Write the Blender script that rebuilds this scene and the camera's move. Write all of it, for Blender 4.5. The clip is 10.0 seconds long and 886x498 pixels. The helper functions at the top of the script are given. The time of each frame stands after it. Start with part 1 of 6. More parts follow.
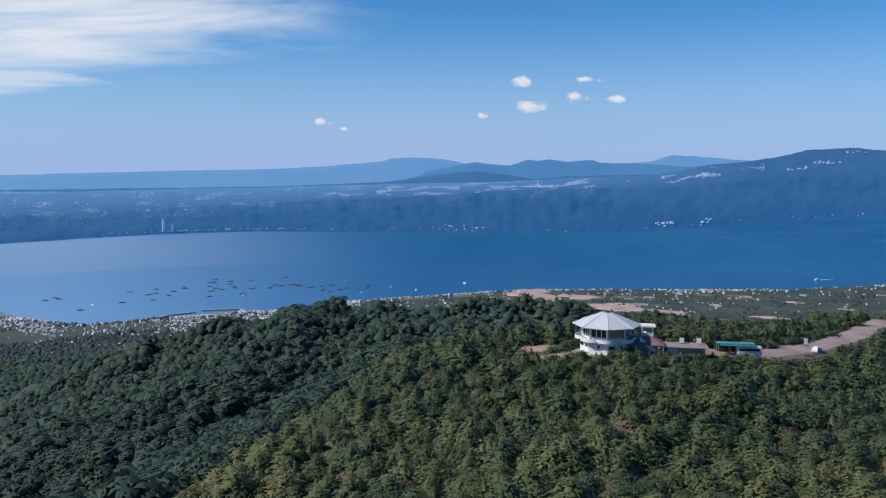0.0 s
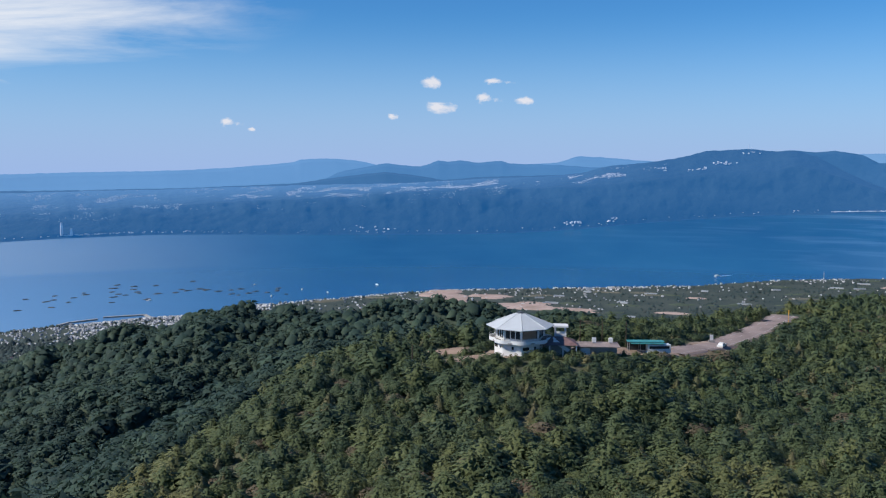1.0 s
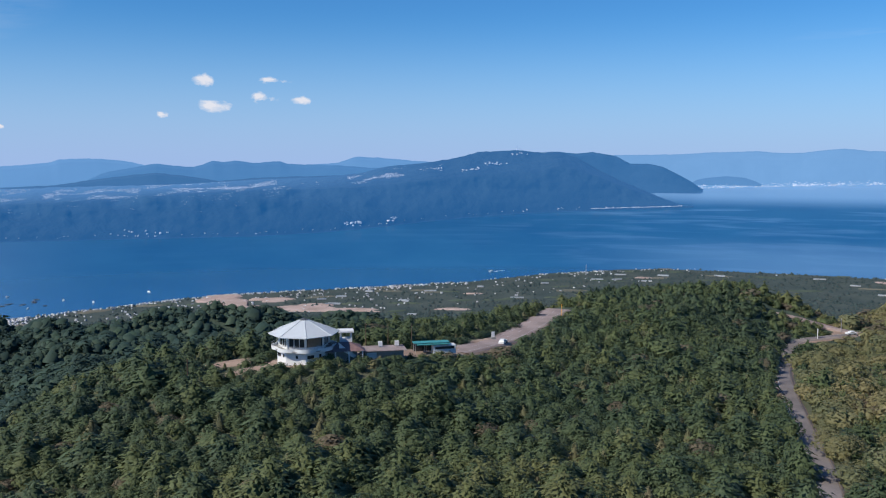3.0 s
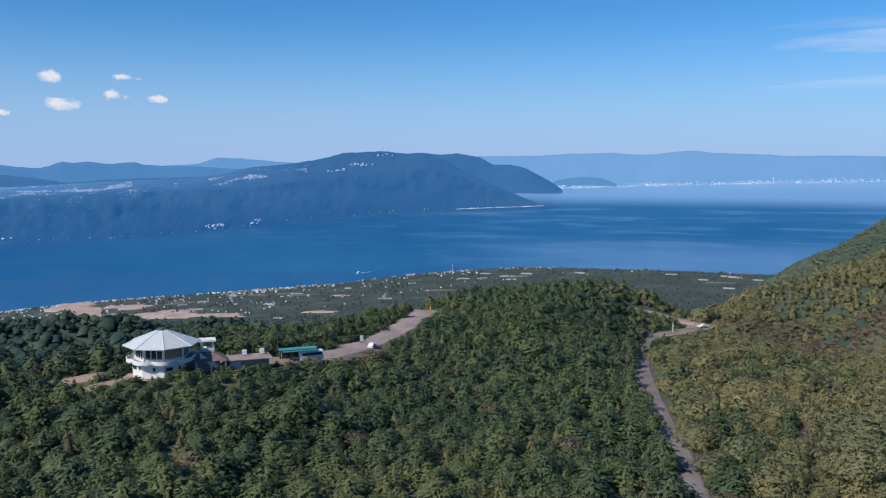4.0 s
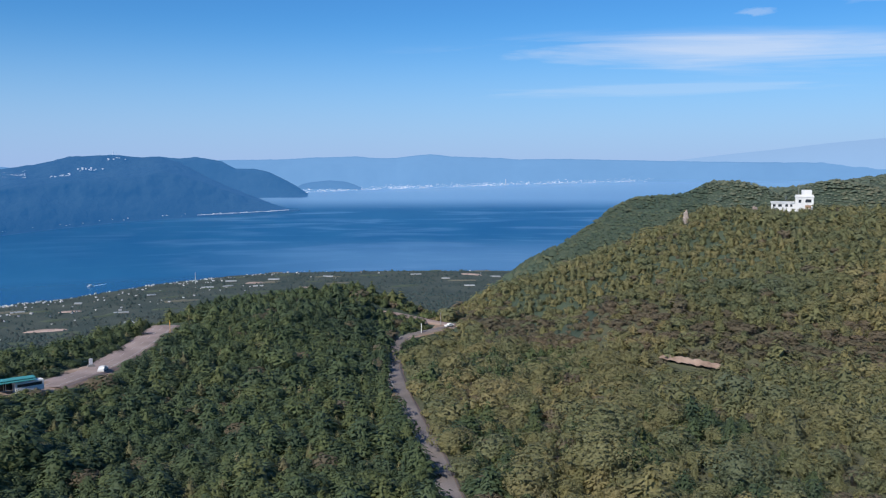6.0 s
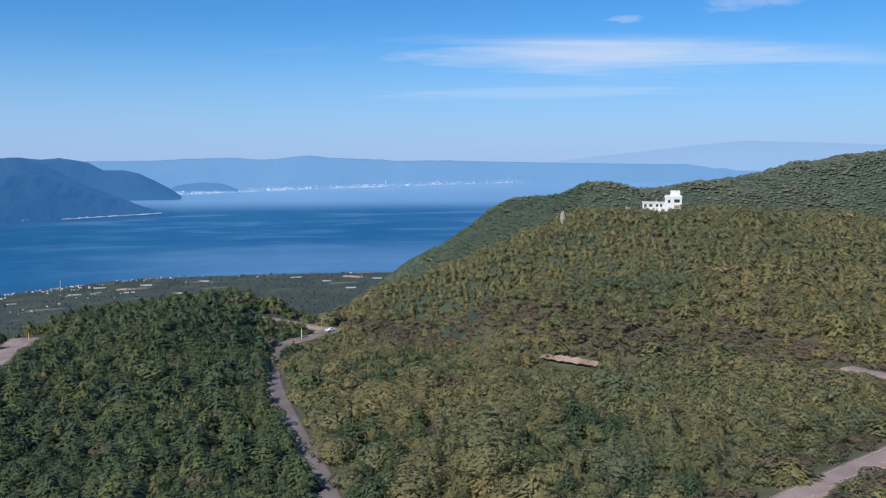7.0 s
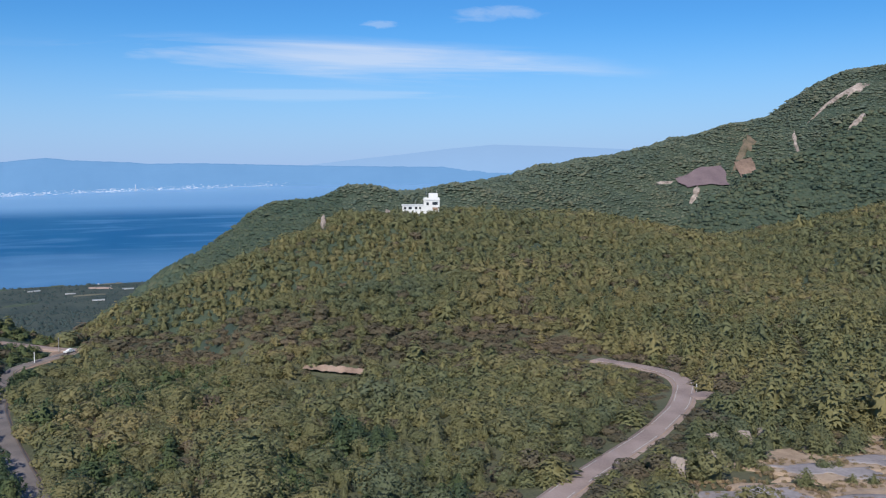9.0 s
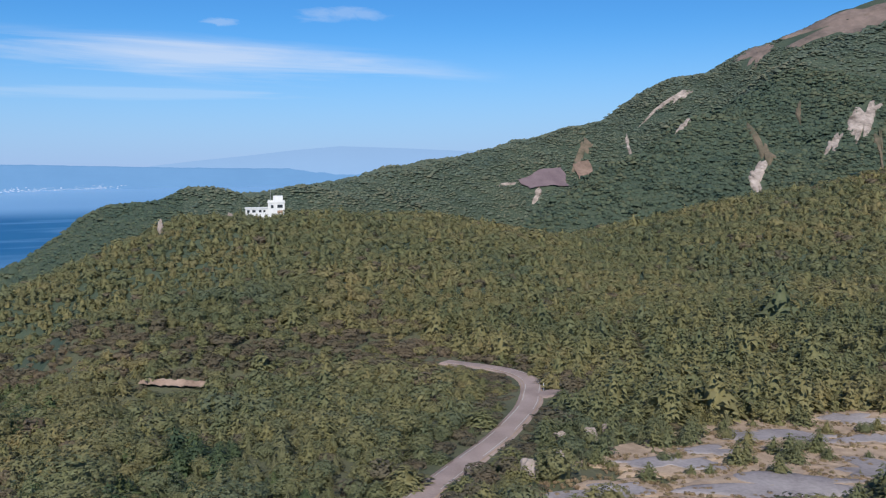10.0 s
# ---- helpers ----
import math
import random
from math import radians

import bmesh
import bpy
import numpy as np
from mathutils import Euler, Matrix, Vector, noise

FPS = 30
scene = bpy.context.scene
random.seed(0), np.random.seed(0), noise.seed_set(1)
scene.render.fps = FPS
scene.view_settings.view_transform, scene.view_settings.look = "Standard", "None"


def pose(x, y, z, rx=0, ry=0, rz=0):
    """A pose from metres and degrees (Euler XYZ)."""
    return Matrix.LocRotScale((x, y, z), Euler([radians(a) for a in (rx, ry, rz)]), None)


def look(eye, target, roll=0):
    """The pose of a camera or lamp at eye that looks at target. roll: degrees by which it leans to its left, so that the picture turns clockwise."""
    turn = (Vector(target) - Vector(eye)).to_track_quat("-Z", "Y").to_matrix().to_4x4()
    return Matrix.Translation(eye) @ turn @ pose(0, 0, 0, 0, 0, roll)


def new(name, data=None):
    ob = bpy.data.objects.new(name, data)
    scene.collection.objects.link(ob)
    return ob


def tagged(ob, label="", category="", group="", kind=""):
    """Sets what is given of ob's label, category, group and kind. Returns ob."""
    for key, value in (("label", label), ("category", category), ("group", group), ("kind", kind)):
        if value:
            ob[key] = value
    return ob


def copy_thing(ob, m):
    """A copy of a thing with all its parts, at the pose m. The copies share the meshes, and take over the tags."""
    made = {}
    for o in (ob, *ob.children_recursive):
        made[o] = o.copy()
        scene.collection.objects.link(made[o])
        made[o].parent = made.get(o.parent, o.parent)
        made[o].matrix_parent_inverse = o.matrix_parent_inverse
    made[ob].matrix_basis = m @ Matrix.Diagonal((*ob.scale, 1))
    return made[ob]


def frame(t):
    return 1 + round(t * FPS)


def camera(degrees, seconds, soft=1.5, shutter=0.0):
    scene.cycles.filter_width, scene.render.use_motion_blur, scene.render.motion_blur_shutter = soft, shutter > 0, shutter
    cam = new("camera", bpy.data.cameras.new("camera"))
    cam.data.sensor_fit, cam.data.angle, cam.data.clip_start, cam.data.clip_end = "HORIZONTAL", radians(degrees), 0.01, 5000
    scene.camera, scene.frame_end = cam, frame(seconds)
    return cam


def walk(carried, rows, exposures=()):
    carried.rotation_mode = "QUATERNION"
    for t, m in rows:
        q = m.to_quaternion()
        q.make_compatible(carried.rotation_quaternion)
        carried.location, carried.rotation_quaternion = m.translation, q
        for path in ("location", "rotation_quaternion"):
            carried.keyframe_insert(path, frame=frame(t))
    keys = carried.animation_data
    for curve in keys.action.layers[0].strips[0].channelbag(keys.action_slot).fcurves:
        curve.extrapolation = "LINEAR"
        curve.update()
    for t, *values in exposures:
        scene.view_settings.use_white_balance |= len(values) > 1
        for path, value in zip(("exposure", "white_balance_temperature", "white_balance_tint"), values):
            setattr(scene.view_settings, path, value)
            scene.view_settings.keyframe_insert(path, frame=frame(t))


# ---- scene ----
# The camera drifts forward slowly while it turns to the right.
cam = camera(54.778, 10.0, soft=1.2)
WAY = [  # seconds, x, y, z, heading to the right of +y, tilt, roll
    (0.0, 0.00, 0.00, 358.00, 36.511, -5.793, 0.275),
    (0.5, 0.91, 1.34, 358.02, 39.209, -5.754, 0.229),
    (1.0, 1.85, 2.66, 358.03, 42.445, -5.705, 0.205),
    (1.5, 2.88, 3.95, 358.06, 45.537, -5.701, 0.195),
    (2.0, 4.04, 5.20, 358.07, 48.837, -5.667, 0.277),
    (2.5, 5.31, 6.38, 358.07, 52.748, -5.652, 0.225),
    (4.0, 9.57, 9.26, 358.15, 66.056, -5.530, 0.188),
    (4.5, 11.07, 9.99, 358.20, 70.284, -5.477, 0.103),
    (5.0, 12.68, 10.50, 358.23, 74.816, -5.407, 0.031),
    (5.5, 14.35, 10.85, 358.26, 78.932, -5.331, -0.040),
    (7.0, 19.69, 11.34, 358.37, 90.938, -5.199, -0.152),
    (7.5, 21.63, 11.22, 358.40, 94.820, -5.158, -0.164),
    (8.0, 23.65, 10.83, 358.44, 98.663, -5.137, -0.242),
    (8.5, 25.73, 10.28, 358.55, 102.735, -5.095, -0.331),
    (9.0, 27.73, 9.48, 358.63, 106.810, -5.086, -0.353),
    (9.5, 29.75, 8.56, 358.68, 111.791, -5.057, -0.397),
    (10.0, 31.72, 7.49, 358.72, 116.958, -5.043, -0.419),
]
walk(cam, [(t, pose(x, y, z, 90 + tilt, 0, -head) @ pose(0, 0, 0, 0, 0, roll)) for t, x, y, z, head, tilt, roll in WAY],
     [(0.0, -0.06), (0.5, -0.10), (1.0, -0.02), (2.0, 0.0), (10.0, 0.0)])
EYE = 358.0  # height of the camera over the sea

# ---- sky and sun ----
SUN_HEADING, SUN_HEIGHT = -62.0, 42.0
world = bpy.data.worlds.new("sky")
scene.world = world
world.use_nodes = True
wn = world.node_tree
sky = wn.nodes.new("ShaderNodeTexSky")
sky.sky_type, sky.sun_disc = "NISHITA", False
sky.sun_elevation, sky.sun_rotation = radians(SUN_HEIGHT), radians(SUN_HEADING)
sky.altitude, sky.air_density, sky.dust_density, sky.ozone_density = 350, 1.0, 0.15, 5.0
deep = wn.nodes.new("ShaderNodeHueSaturation")
deep.inputs["Saturation"].default_value = 1.2
wn.links.new(sky.outputs[0], deep.inputs["Color"])
cool = wn.nodes.new("ShaderNodeMix")
cool.data_type, cool.blend_type = "RGBA", "MULTIPLY"
cool.inputs["Factor"].default_value = 1.0
cool.inputs["B"].default_value = (0.61, 0.95, 1.18, 1)
wn.links.new(deep.outputs[0], cool.inputs["A"])
# a pale band of haze lies all round the horizon
where = wn.nodes.new("ShaderNodeTexCoord")
split = wn.nodes.new("ShaderNodeSeparateXYZ")
wn.links.new(where.outputs["Generated"], split.inputs[0])
band = wn.nodes.new("ShaderNodeMapRange")
band.interpolation_type = "SMOOTHSTEP"
band.inputs["From Min"].default_value, band.inputs["From Max"].default_value = -0.02, 0.175
band.inputs["To Min"].default_value, band.inputs["To Max"].default_value = 0.92, 0.0
wn.links.new(split.outputs["Z"], band.inputs["Value"])
haze = wn.nodes.new("ShaderNodeMix")
haze.data_type = "RGBA"
haze.inputs["B"].default_value = (3.45, 4.9, 8.3, 1)
wn.links.new(band.outputs[0], haze.inputs["Factor"])
wn.links.new(cool.outputs["Result"], haze.inputs["A"])
wn.links.new(haze.outputs["Result"], wn.nodes["Background"].inputs[0])
wn.nodes["Background"].inputs[1].default_value = 0.10
sun = new("sun", bpy.data.lights.new("sun", "SUN"))
sun.data.energy, sun.data.angle, sun.data.color = 4.7, radians(0.55), (1.0, 0.94, 0.84)
a, e = radians(SUN_HEADING), radians(SUN_HEIGHT)
sun.matrix_world = look((0, 0, 900), (-900 * math.sin(a) * math.cos(e), -900 * math.cos(a) * math.cos(e), 900 - 900 * math.sin(e)))
scene.view_settings.exposure = 0.0

# ---- materials ----
def material(name, color, rough=0.8, metal=0.0, var=0.25, scale=1.0, bump=0.0, bump_scale=8.0, color2=None, tint=None, glow=None, spec=0.3, fine=6.0, thin_leaf=0.24):
    """A surface with broad and fine variation between two colours. tint: a per-plant colour ramp. glow: distance haze
    put into the backdrop's emission.
    """
    m = bpy.data.materials.new(name)
    m.use_nodes = True
    nt = m.node_tree
    b = nt.nodes["Principled BSDF"]
    b.inputs["Roughness"].default_value, b.inputs["Metallic"].default_value = rough, metal
    b.inputs["Specular IOR Level"].default_value = spec
    co = nt.nodes.new("ShaderNodeNewGeometry").outputs["Position"]
    n1, n2 = nt.nodes.new("ShaderNodeTexNoise"), nt.nodes.new("ShaderNodeTexNoise")
    for n, s in ((n1, scale), (n2, scale * fine)):
        n.inputs["Scale"].default_value, n.inputs["Detail"].default_value = s, 4.0
        nt.links.new(co, n.inputs["Vector"])
    add = nt.nodes.new("ShaderNodeMath")
    add.operation = "MULTIPLY_ADD"
    add.inputs[1].default_value = 0.45
    nt.links.new(n2.outputs["Fac"], add.inputs[0])
    nt.links.new(n1.outputs["Fac"], add.inputs[2])
    ramp = nt.nodes.new("ShaderNodeMapRange")
    ramp.inputs["From Min"].default_value, ramp.inputs["From Max"].default_value = 0.45, 1.0
    nt.links.new(add.outputs[0], ramp.inputs["Value"])
    mix = nt.nodes.new("ShaderNodeMix")
    mix.data_type = "RGBA"
    c2 = color2 or tuple(min(1, c * (1 + var)) for c in color)
    c1 = color if color2 else tuple(c * (1 - var) for c in color)
    mix.inputs["A"].default_value, mix.inputs["B"].default_value = (*c1, 1), (*c2, 1)
    nt.links.new(ramp.outputs[0], mix.inputs["Factor"])
    out = mix.outputs["Result"]
    if tint:
        att = nt.nodes.new("ShaderNodeAttribute")
        att.attribute_name = "tint"
        own = nt.nodes.new("ShaderNodeAttribute")
        own.attribute_name = "sown"
        info = nt.nodes.new("ShaderNodeObjectInfo")
        fr = nt.nodes.new("ShaderNodeMix")
        nt.links.new(own.outputs["Fac"], fr.inputs[0])
        nt.links.new(info.outputs["Random"], fr.inputs[2])
        nt.links.new(att.outputs["Fac"], fr.inputs[3])
        r = nt.nodes.new("ShaderNodeValToRGB")
        els = r.color_ramp.elements
        while len(els) < len(tint):
            els.new(0.5)
        for i, c in enumerate(tint):
            els[i].position, els[i].color = i / (len(tint) - 1), (*c, 1)
        nt.links.new(fr.outputs[0], r.inputs[0])
        m2 = nt.nodes.new("ShaderNodeMix")
        m2.data_type = "RGBA"
        m2.inputs["Factor"].default_value = 0.72
        nt.links.new(out, m2.inputs["A"])
        nt.links.new(r.outputs[0], m2.inputs["B"])
        isl = nt.nodes.new("ShaderNodeNewGeometry")
        hs = nt.nodes.new("ShaderNodeHueSaturation")
        v = nt.nodes.new("ShaderNodeMapRange")
        v.inputs["To Min"].default_value, v.inputs["To Max"].default_value = 0.86, 1.16
        nt.links.new(isl.outputs["Random Per Island"], v.inputs["Value"])
        nt.links.new(v.outputs[0], hs.inputs["Value"])
        nt.links.new(m2.outputs["Result"], hs.inputs["Color"])
        out = hs.outputs["Color"]
    nt.links.new(out, b.inputs["Base Color"])
    if tint:  # thin leaves let some light through
        thin, both = nt.nodes.new("ShaderNodeBsdfTranslucent"), nt.nodes.new("ShaderNodeMixShader")
        both.inputs[0].default_value = thin_leaf
        nt.links.new(out, thin.inputs["Color"])
        nt.links.new(b.outputs[0], both.inputs[1])
        nt.links.new(thin.outputs[0], both.inputs[2])
        nt.links.new(both.outputs[0], nt.nodes["Material Output"].inputs["Surface"])
    if bump:
        n3, bp = nt.nodes.new("ShaderNodeTexNoise"), nt.nodes.new("ShaderNodeBump")
        n3.inputs["Scale"].default_value, n3.inputs["Detail"].default_value = bump_scale, 5.0
        bp.inputs["Strength"].default_value = bump
        bp.inputs["Distance"].default_value = 0.4 / bump_scale
        nt.links.new(co, n3.inputs["Vector"])
        nt.links.new(n3.outputs["Fac"], bp.inputs["Height"])
        nt.links.new(bp.outputs["Normal"], b.inputs["Normal"])
    if glow:
        b.inputs["Emission Color"].default_value, b.inputs["Emission Strength"].default_value = (*glow, 1), 1.0
    return m


M_GROUND = material("forest_floor", (0.066, 0.078, 0.044), 0.95, color2=(0.118, 0.115, 0.07), scale=0.05, fine=22, bump=0.8, bump_scale=0.7)
M_UNDERWOOD = material("undergrowth", (0.036, 0.058, 0.043), 0.95, color2=(0.07, 0.09, 0.058), scale=0.02, fine=14, bump=0.8, bump_scale=0.25)
# distance haze over the plain is put into this bluish leaf colour
M_PLAINTREE = material("hazy_plain_leaves", (0.03, 0.055, 0.058), 0.8, color2=(0.06, 0.085, 0.082), scale=0.006, fine=12,
                       tint=[(0.03, 0.055, 0.058), (0.055, 0.08, 0.075), (0.04, 0.07, 0.07), (0.08, 0.09, 0.08)])
M_PINE = material("pine_needles", (0.0576, 0.0868, 0.0368), 0.7, color2=(0.134, 0.149, 0.0575), scale=0.03, fine=30,
                  tint=[(0.0358, 0.0645, 0.0414), (0.0486, 0.0818, 0.046), (0.0717, 0.104, 0.046), (0.108, 0.13, 0.0506), (0.166, 0.164, 0.0644)])
M_LEAF = material("leaves", (0.161, 0.175, 0.0818), 0.65, color2=(0.276, 0.235, 0.115), scale=0.025, fine=30, thin_leaf=0.40,
                  tint=[(0.116, 0.153, 0.0955), (0.158, 0.181, 0.0955), (0.198, 0.201, 0.0955), (0.248, 0.225, 0.106), (0.308, 0.257, 0.122)])
M_PINE_PALE = material("pale_pine_needles", (0.172, 0.181, 0.0828), 0.7, color2=(0.308, 0.259, 0.125), scale=0.03, fine=30, thin_leaf=0.40,
                       tint=[(0.118, 0.148, 0.0828), (0.157, 0.178, 0.0878), (0.208, 0.207, 0.0941), (0.257, 0.23, 0.103), (0.322, 0.259, 0.123)])
M_SAPLING = material("sapling_leaves", (0.138, 0.147, 0.0739), 0.7, color2=(0.216, 0.196, 0.0982), scale=0.03, fine=30, thin_leaf=0.40,
                     tint=[(0.127, 0.147, 0.0809), (0.157, 0.167, 0.0866), (0.187, 0.182, 0.0924), (0.216, 0.196, 0.104), (0.245, 0.206, 0.122)])
M_BROWN = material("dry_scrub", (0.13, 0.112, 0.075), 0.8, color2=(0.20, 0.165, 0.11), scale=0.03, fine=30, thin_leaf=0.40,
                   tint=[(0.125, 0.118, 0.078), (0.145, 0.128, 0.084), (0.165, 0.138, 0.092), (0.19, 0.15, 0.10), (0.22, 0.168, 0.112)])
# the blue in this leaf colour is distance haze painted in
M_WOOD_FAR = material("distant_leaves", (0.0206, 0.0454, 0.0409), 0.75, color2=(0.045, 0.0775, 0.062), scale=0.01, fine=20,
                      tint=[(0.0246, 0.0506, 0.0418), (0.0314, 0.0616, 0.0462), (0.0403, 0.0726, 0.0528), (0.0515, 0.088, 0.055), (0.0672, 0.101, 0.0638)])
# the ridge's haze is put into its leaf colour: lighter and bluer
M_WOOD_RIDGE = material("hazy_ridge_leaves", (0.095, 0.127, 0.0948), 0.75, color2=(0.169, 0.177, 0.121), scale=0.006, fine=20,
                        tint=[(0.0739, 0.114, 0.0929), (0.095, 0.131, 0.0994), (0.116, 0.147, 0.104), (0.139, 0.158, 0.106), (0.169, 0.17, 0.111)])
# a bluish tint puts distance haze into the spur's leaf colour
M_WOOD_MOUNT = material("hazy_mountain_leaves", (0.0562, 0.0888, 0.0621), 0.75, color2=(0.122, 0.142, 0.0874), scale=0.008, fine=20,
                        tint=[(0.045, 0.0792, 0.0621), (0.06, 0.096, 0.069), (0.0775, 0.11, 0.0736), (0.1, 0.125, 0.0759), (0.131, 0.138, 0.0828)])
M_BARK = material("bark", (0.09, 0.065, 0.045), 0.9, scale=3)
M_ROAD = material("asphalt", (0.21, 0.16, 0.148), 0.9, color2=(0.38, 0.30, 0.27), scale=0.12, fine=25, bump=0.2)
# tree shade over the valley road is put into this darker asphalt
M_ROAD_SHADED = material("shaded_asphalt", (0.12, 0.105, 0.10), 0.9, color2=(0.25, 0.215, 0.20), scale=0.12, fine=25, bump=0.2)
M_LINE = material("road_paint", (0.45, 0.43, 0.40), 0.7, var=0.1)
M_EARTH = material("bare_earth", (0.22, 0.15, 0.11), 0.95, color2=(0.42, 0.31, 0.24), scale=0.15, fine=10, bump=0.5)
M_ROCK = material("lava_rock", (0.16, 0.13, 0.12), 0.95, color2=(0.34, 0.29, 0.26), scale=0.5, fine=6, bump=0.8)
M_SLAB = material("concrete_apron", (0.15, 0.132, 0.138), 0.9, color2=(0.37, 0.335, 0.33), scale=0.10, fine=15, bump=0.3)
M_WATER = material("sea_water", (0.010, 0.088, 0.222), 0.26, color2=(0.024, 0.132, 0.275), scale=0.0009, fine=7, bump=0.1, bump_scale=0.10, spec=0.5)
# distance haze is put into these far lands' glow and blue base colours
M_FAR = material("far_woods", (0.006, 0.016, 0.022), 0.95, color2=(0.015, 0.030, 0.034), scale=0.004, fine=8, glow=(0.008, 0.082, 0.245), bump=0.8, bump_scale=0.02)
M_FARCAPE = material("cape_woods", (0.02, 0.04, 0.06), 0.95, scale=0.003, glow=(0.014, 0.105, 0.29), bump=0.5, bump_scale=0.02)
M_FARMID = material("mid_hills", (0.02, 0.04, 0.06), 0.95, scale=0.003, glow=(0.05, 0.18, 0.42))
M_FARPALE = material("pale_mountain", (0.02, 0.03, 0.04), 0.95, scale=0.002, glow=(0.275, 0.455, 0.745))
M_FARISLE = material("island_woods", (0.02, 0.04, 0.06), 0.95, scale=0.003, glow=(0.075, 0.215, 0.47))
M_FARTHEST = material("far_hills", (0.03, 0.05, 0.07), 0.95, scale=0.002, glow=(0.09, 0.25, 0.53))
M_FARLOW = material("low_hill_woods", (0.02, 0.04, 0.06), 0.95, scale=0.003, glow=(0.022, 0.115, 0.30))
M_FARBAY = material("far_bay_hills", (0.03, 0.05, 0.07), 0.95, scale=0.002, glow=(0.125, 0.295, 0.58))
M_FARHOUSE = material("far_walls", (0.40, 0.40, 0.41), 0.9, var=0.3, scale=0.02)
M_WHITE = material("white_paint", (0.70, 0.70, 0.69), 0.6, var=0.06, scale=0.6)
M_STRAW = material("dry_grass", (0.25, 0.18, 0.125), 0.95, color2=(0.46, 0.35, 0.255), scale=0.4, fine=8, bump=0.6)
M_PURPLE = material("sprayed_concrete", (0.125, 0.092, 0.108), 0.95, color2=(0.19, 0.145, 0.155), scale=0.05, fine=8)
M_SCAR_BROWN = material("brown_cutting", (0.12, 0.085, 0.065), 0.95, color2=(0.27, 0.19, 0.15), scale=0.05, fine=6, bump=0.6, bump_scale=0.1)
M_ROCK_PALE = material("pale_rock", (0.20, 0.165, 0.145), 0.95, color2=(0.44, 0.37, 0.33), scale=0.35, fine=5, bump=0.8)
M_SUMMIT = material("summit_rock", (0.09, 0.075, 0.065), 0.95, color2=(0.24, 0.18, 0.155), scale=0.012, fine=6, bump=0.8, bump_scale=0.05)
M_SCRUB = material("stony_scrub", (0.055, 0.06, 0.035), 0.95, color2=(0.20, 0.15, 0.11), scale=0.04, fine=5)
M_EARTH_PINK = material("pink_earth", (0.30, 0.22, 0.18), 0.95, color2=(0.50, 0.38, 0.33), scale=0.02, fine=5)
M_SCAR_ROCK = material("scarred_rock", (0.11, 0.088, 0.072), 0.95, color2=(0.46, 0.39, 0.345), scale=0.07, fine=4, bump=0.8, bump_scale=0.15)
M_CONCRETE = material("concrete", (0.33, 0.32, 0.30), 0.9, var=0.2, scale=0.5, bump=0.2)
M_STEEL = material("painted_steel", (0.35, 0.36, 0.37), 0.5, metal=0.3, var=0.1)
M_DARKGLASS = material("window_glass", (0.03, 0.035, 0.04), 0.12, var=0.2, spec=0.6)
M_TAN = material("tan_board", (0.34, 0.22, 0.15), 0.8, var=0.15, scale=1.5)
M_ROOF = material("roof_metal", (0.50, 0.53, 0.55), 0.55, var=0.08, scale=0.4, fine=9)
M_ROOF_DARK = material("roof_cap_metal", (0.10, 0.11, 0.12), 0.7, var=0.2)
M_TILE = material("brown_tiles", (0.15, 0.09, 0.09), 0.8, color2=(0.24, 0.15, 0.14), scale=1.0)
M_SHEET = material("faded_sheet", (0.22, 0.17, 0.16), 0.8, color2=(0.34, 0.28, 0.26), scale=0.6)
# shade under the eaves is put into this wall colour
M_SHADEWALL = material("shaded_plaster", (0.30, 0.28, 0.26), 0.9, var=0.2, scale=0.6)
M_TEAL = material("teal_paint", (0.06, 0.27, 0.27), 0.5, var=0.15, scale=0.7)
M_YELLOW = material("yellow_paint", (0.75, 0.38, 0.04), 0.6, var=0.1)
M_TYRE = material("tyre_rubber", (0.02, 0.02, 0.02), 0.9, var=0.2)
M_ROOFGREY = material("grey_tiles", (0.16, 0.17, 0.19), 0.7, var=0.2, scale=0.3)
M_VILLAGE = material("village_walls", (0.10, 0.11, 0.13), 0.85, color2=(0.78, 0.78, 0.78), scale=0.035, fine=8)
M_PLASTIC = material("greenhouse_film", (0.28, 0.31, 0.33), 0.45, var=0.3, scale=0.02)
M_FIELD = material("dry_field", (0.10, 0.105, 0.08), 0.95, color2=(0.18, 0.165, 0.125), scale=0.03)
M_FIELD_GREEN = material("green_field", (0.05, 0.075, 0.05), 0.95, color2=(0.09, 0.11, 0.075), scale=0.03)
M_NET = material("net", (0.03, 0.05, 0.07), 0.8, var=0.2)
M_FOAM = material("foam", (0.7, 0.75, 0.8), 0.9, var=0.1)
# haze before the far buildings is put into their glow
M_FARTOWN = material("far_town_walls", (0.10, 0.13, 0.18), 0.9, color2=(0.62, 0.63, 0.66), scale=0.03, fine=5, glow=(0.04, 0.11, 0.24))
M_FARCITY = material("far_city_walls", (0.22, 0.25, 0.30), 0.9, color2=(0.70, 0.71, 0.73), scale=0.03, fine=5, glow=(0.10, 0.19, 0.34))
M_STRAWTUFT = material("straw_tufts", (0.20, 0.15, 0.085), 0.9, color2=(0.32, 0.24, 0.14), scale=0.3, fine=8, tint=[(0.24, 0.17, 0.10), (0.32, 0.24, 0.15), (0.18, 0.15, 0.08), (0.28, 0.19, 0.12)])


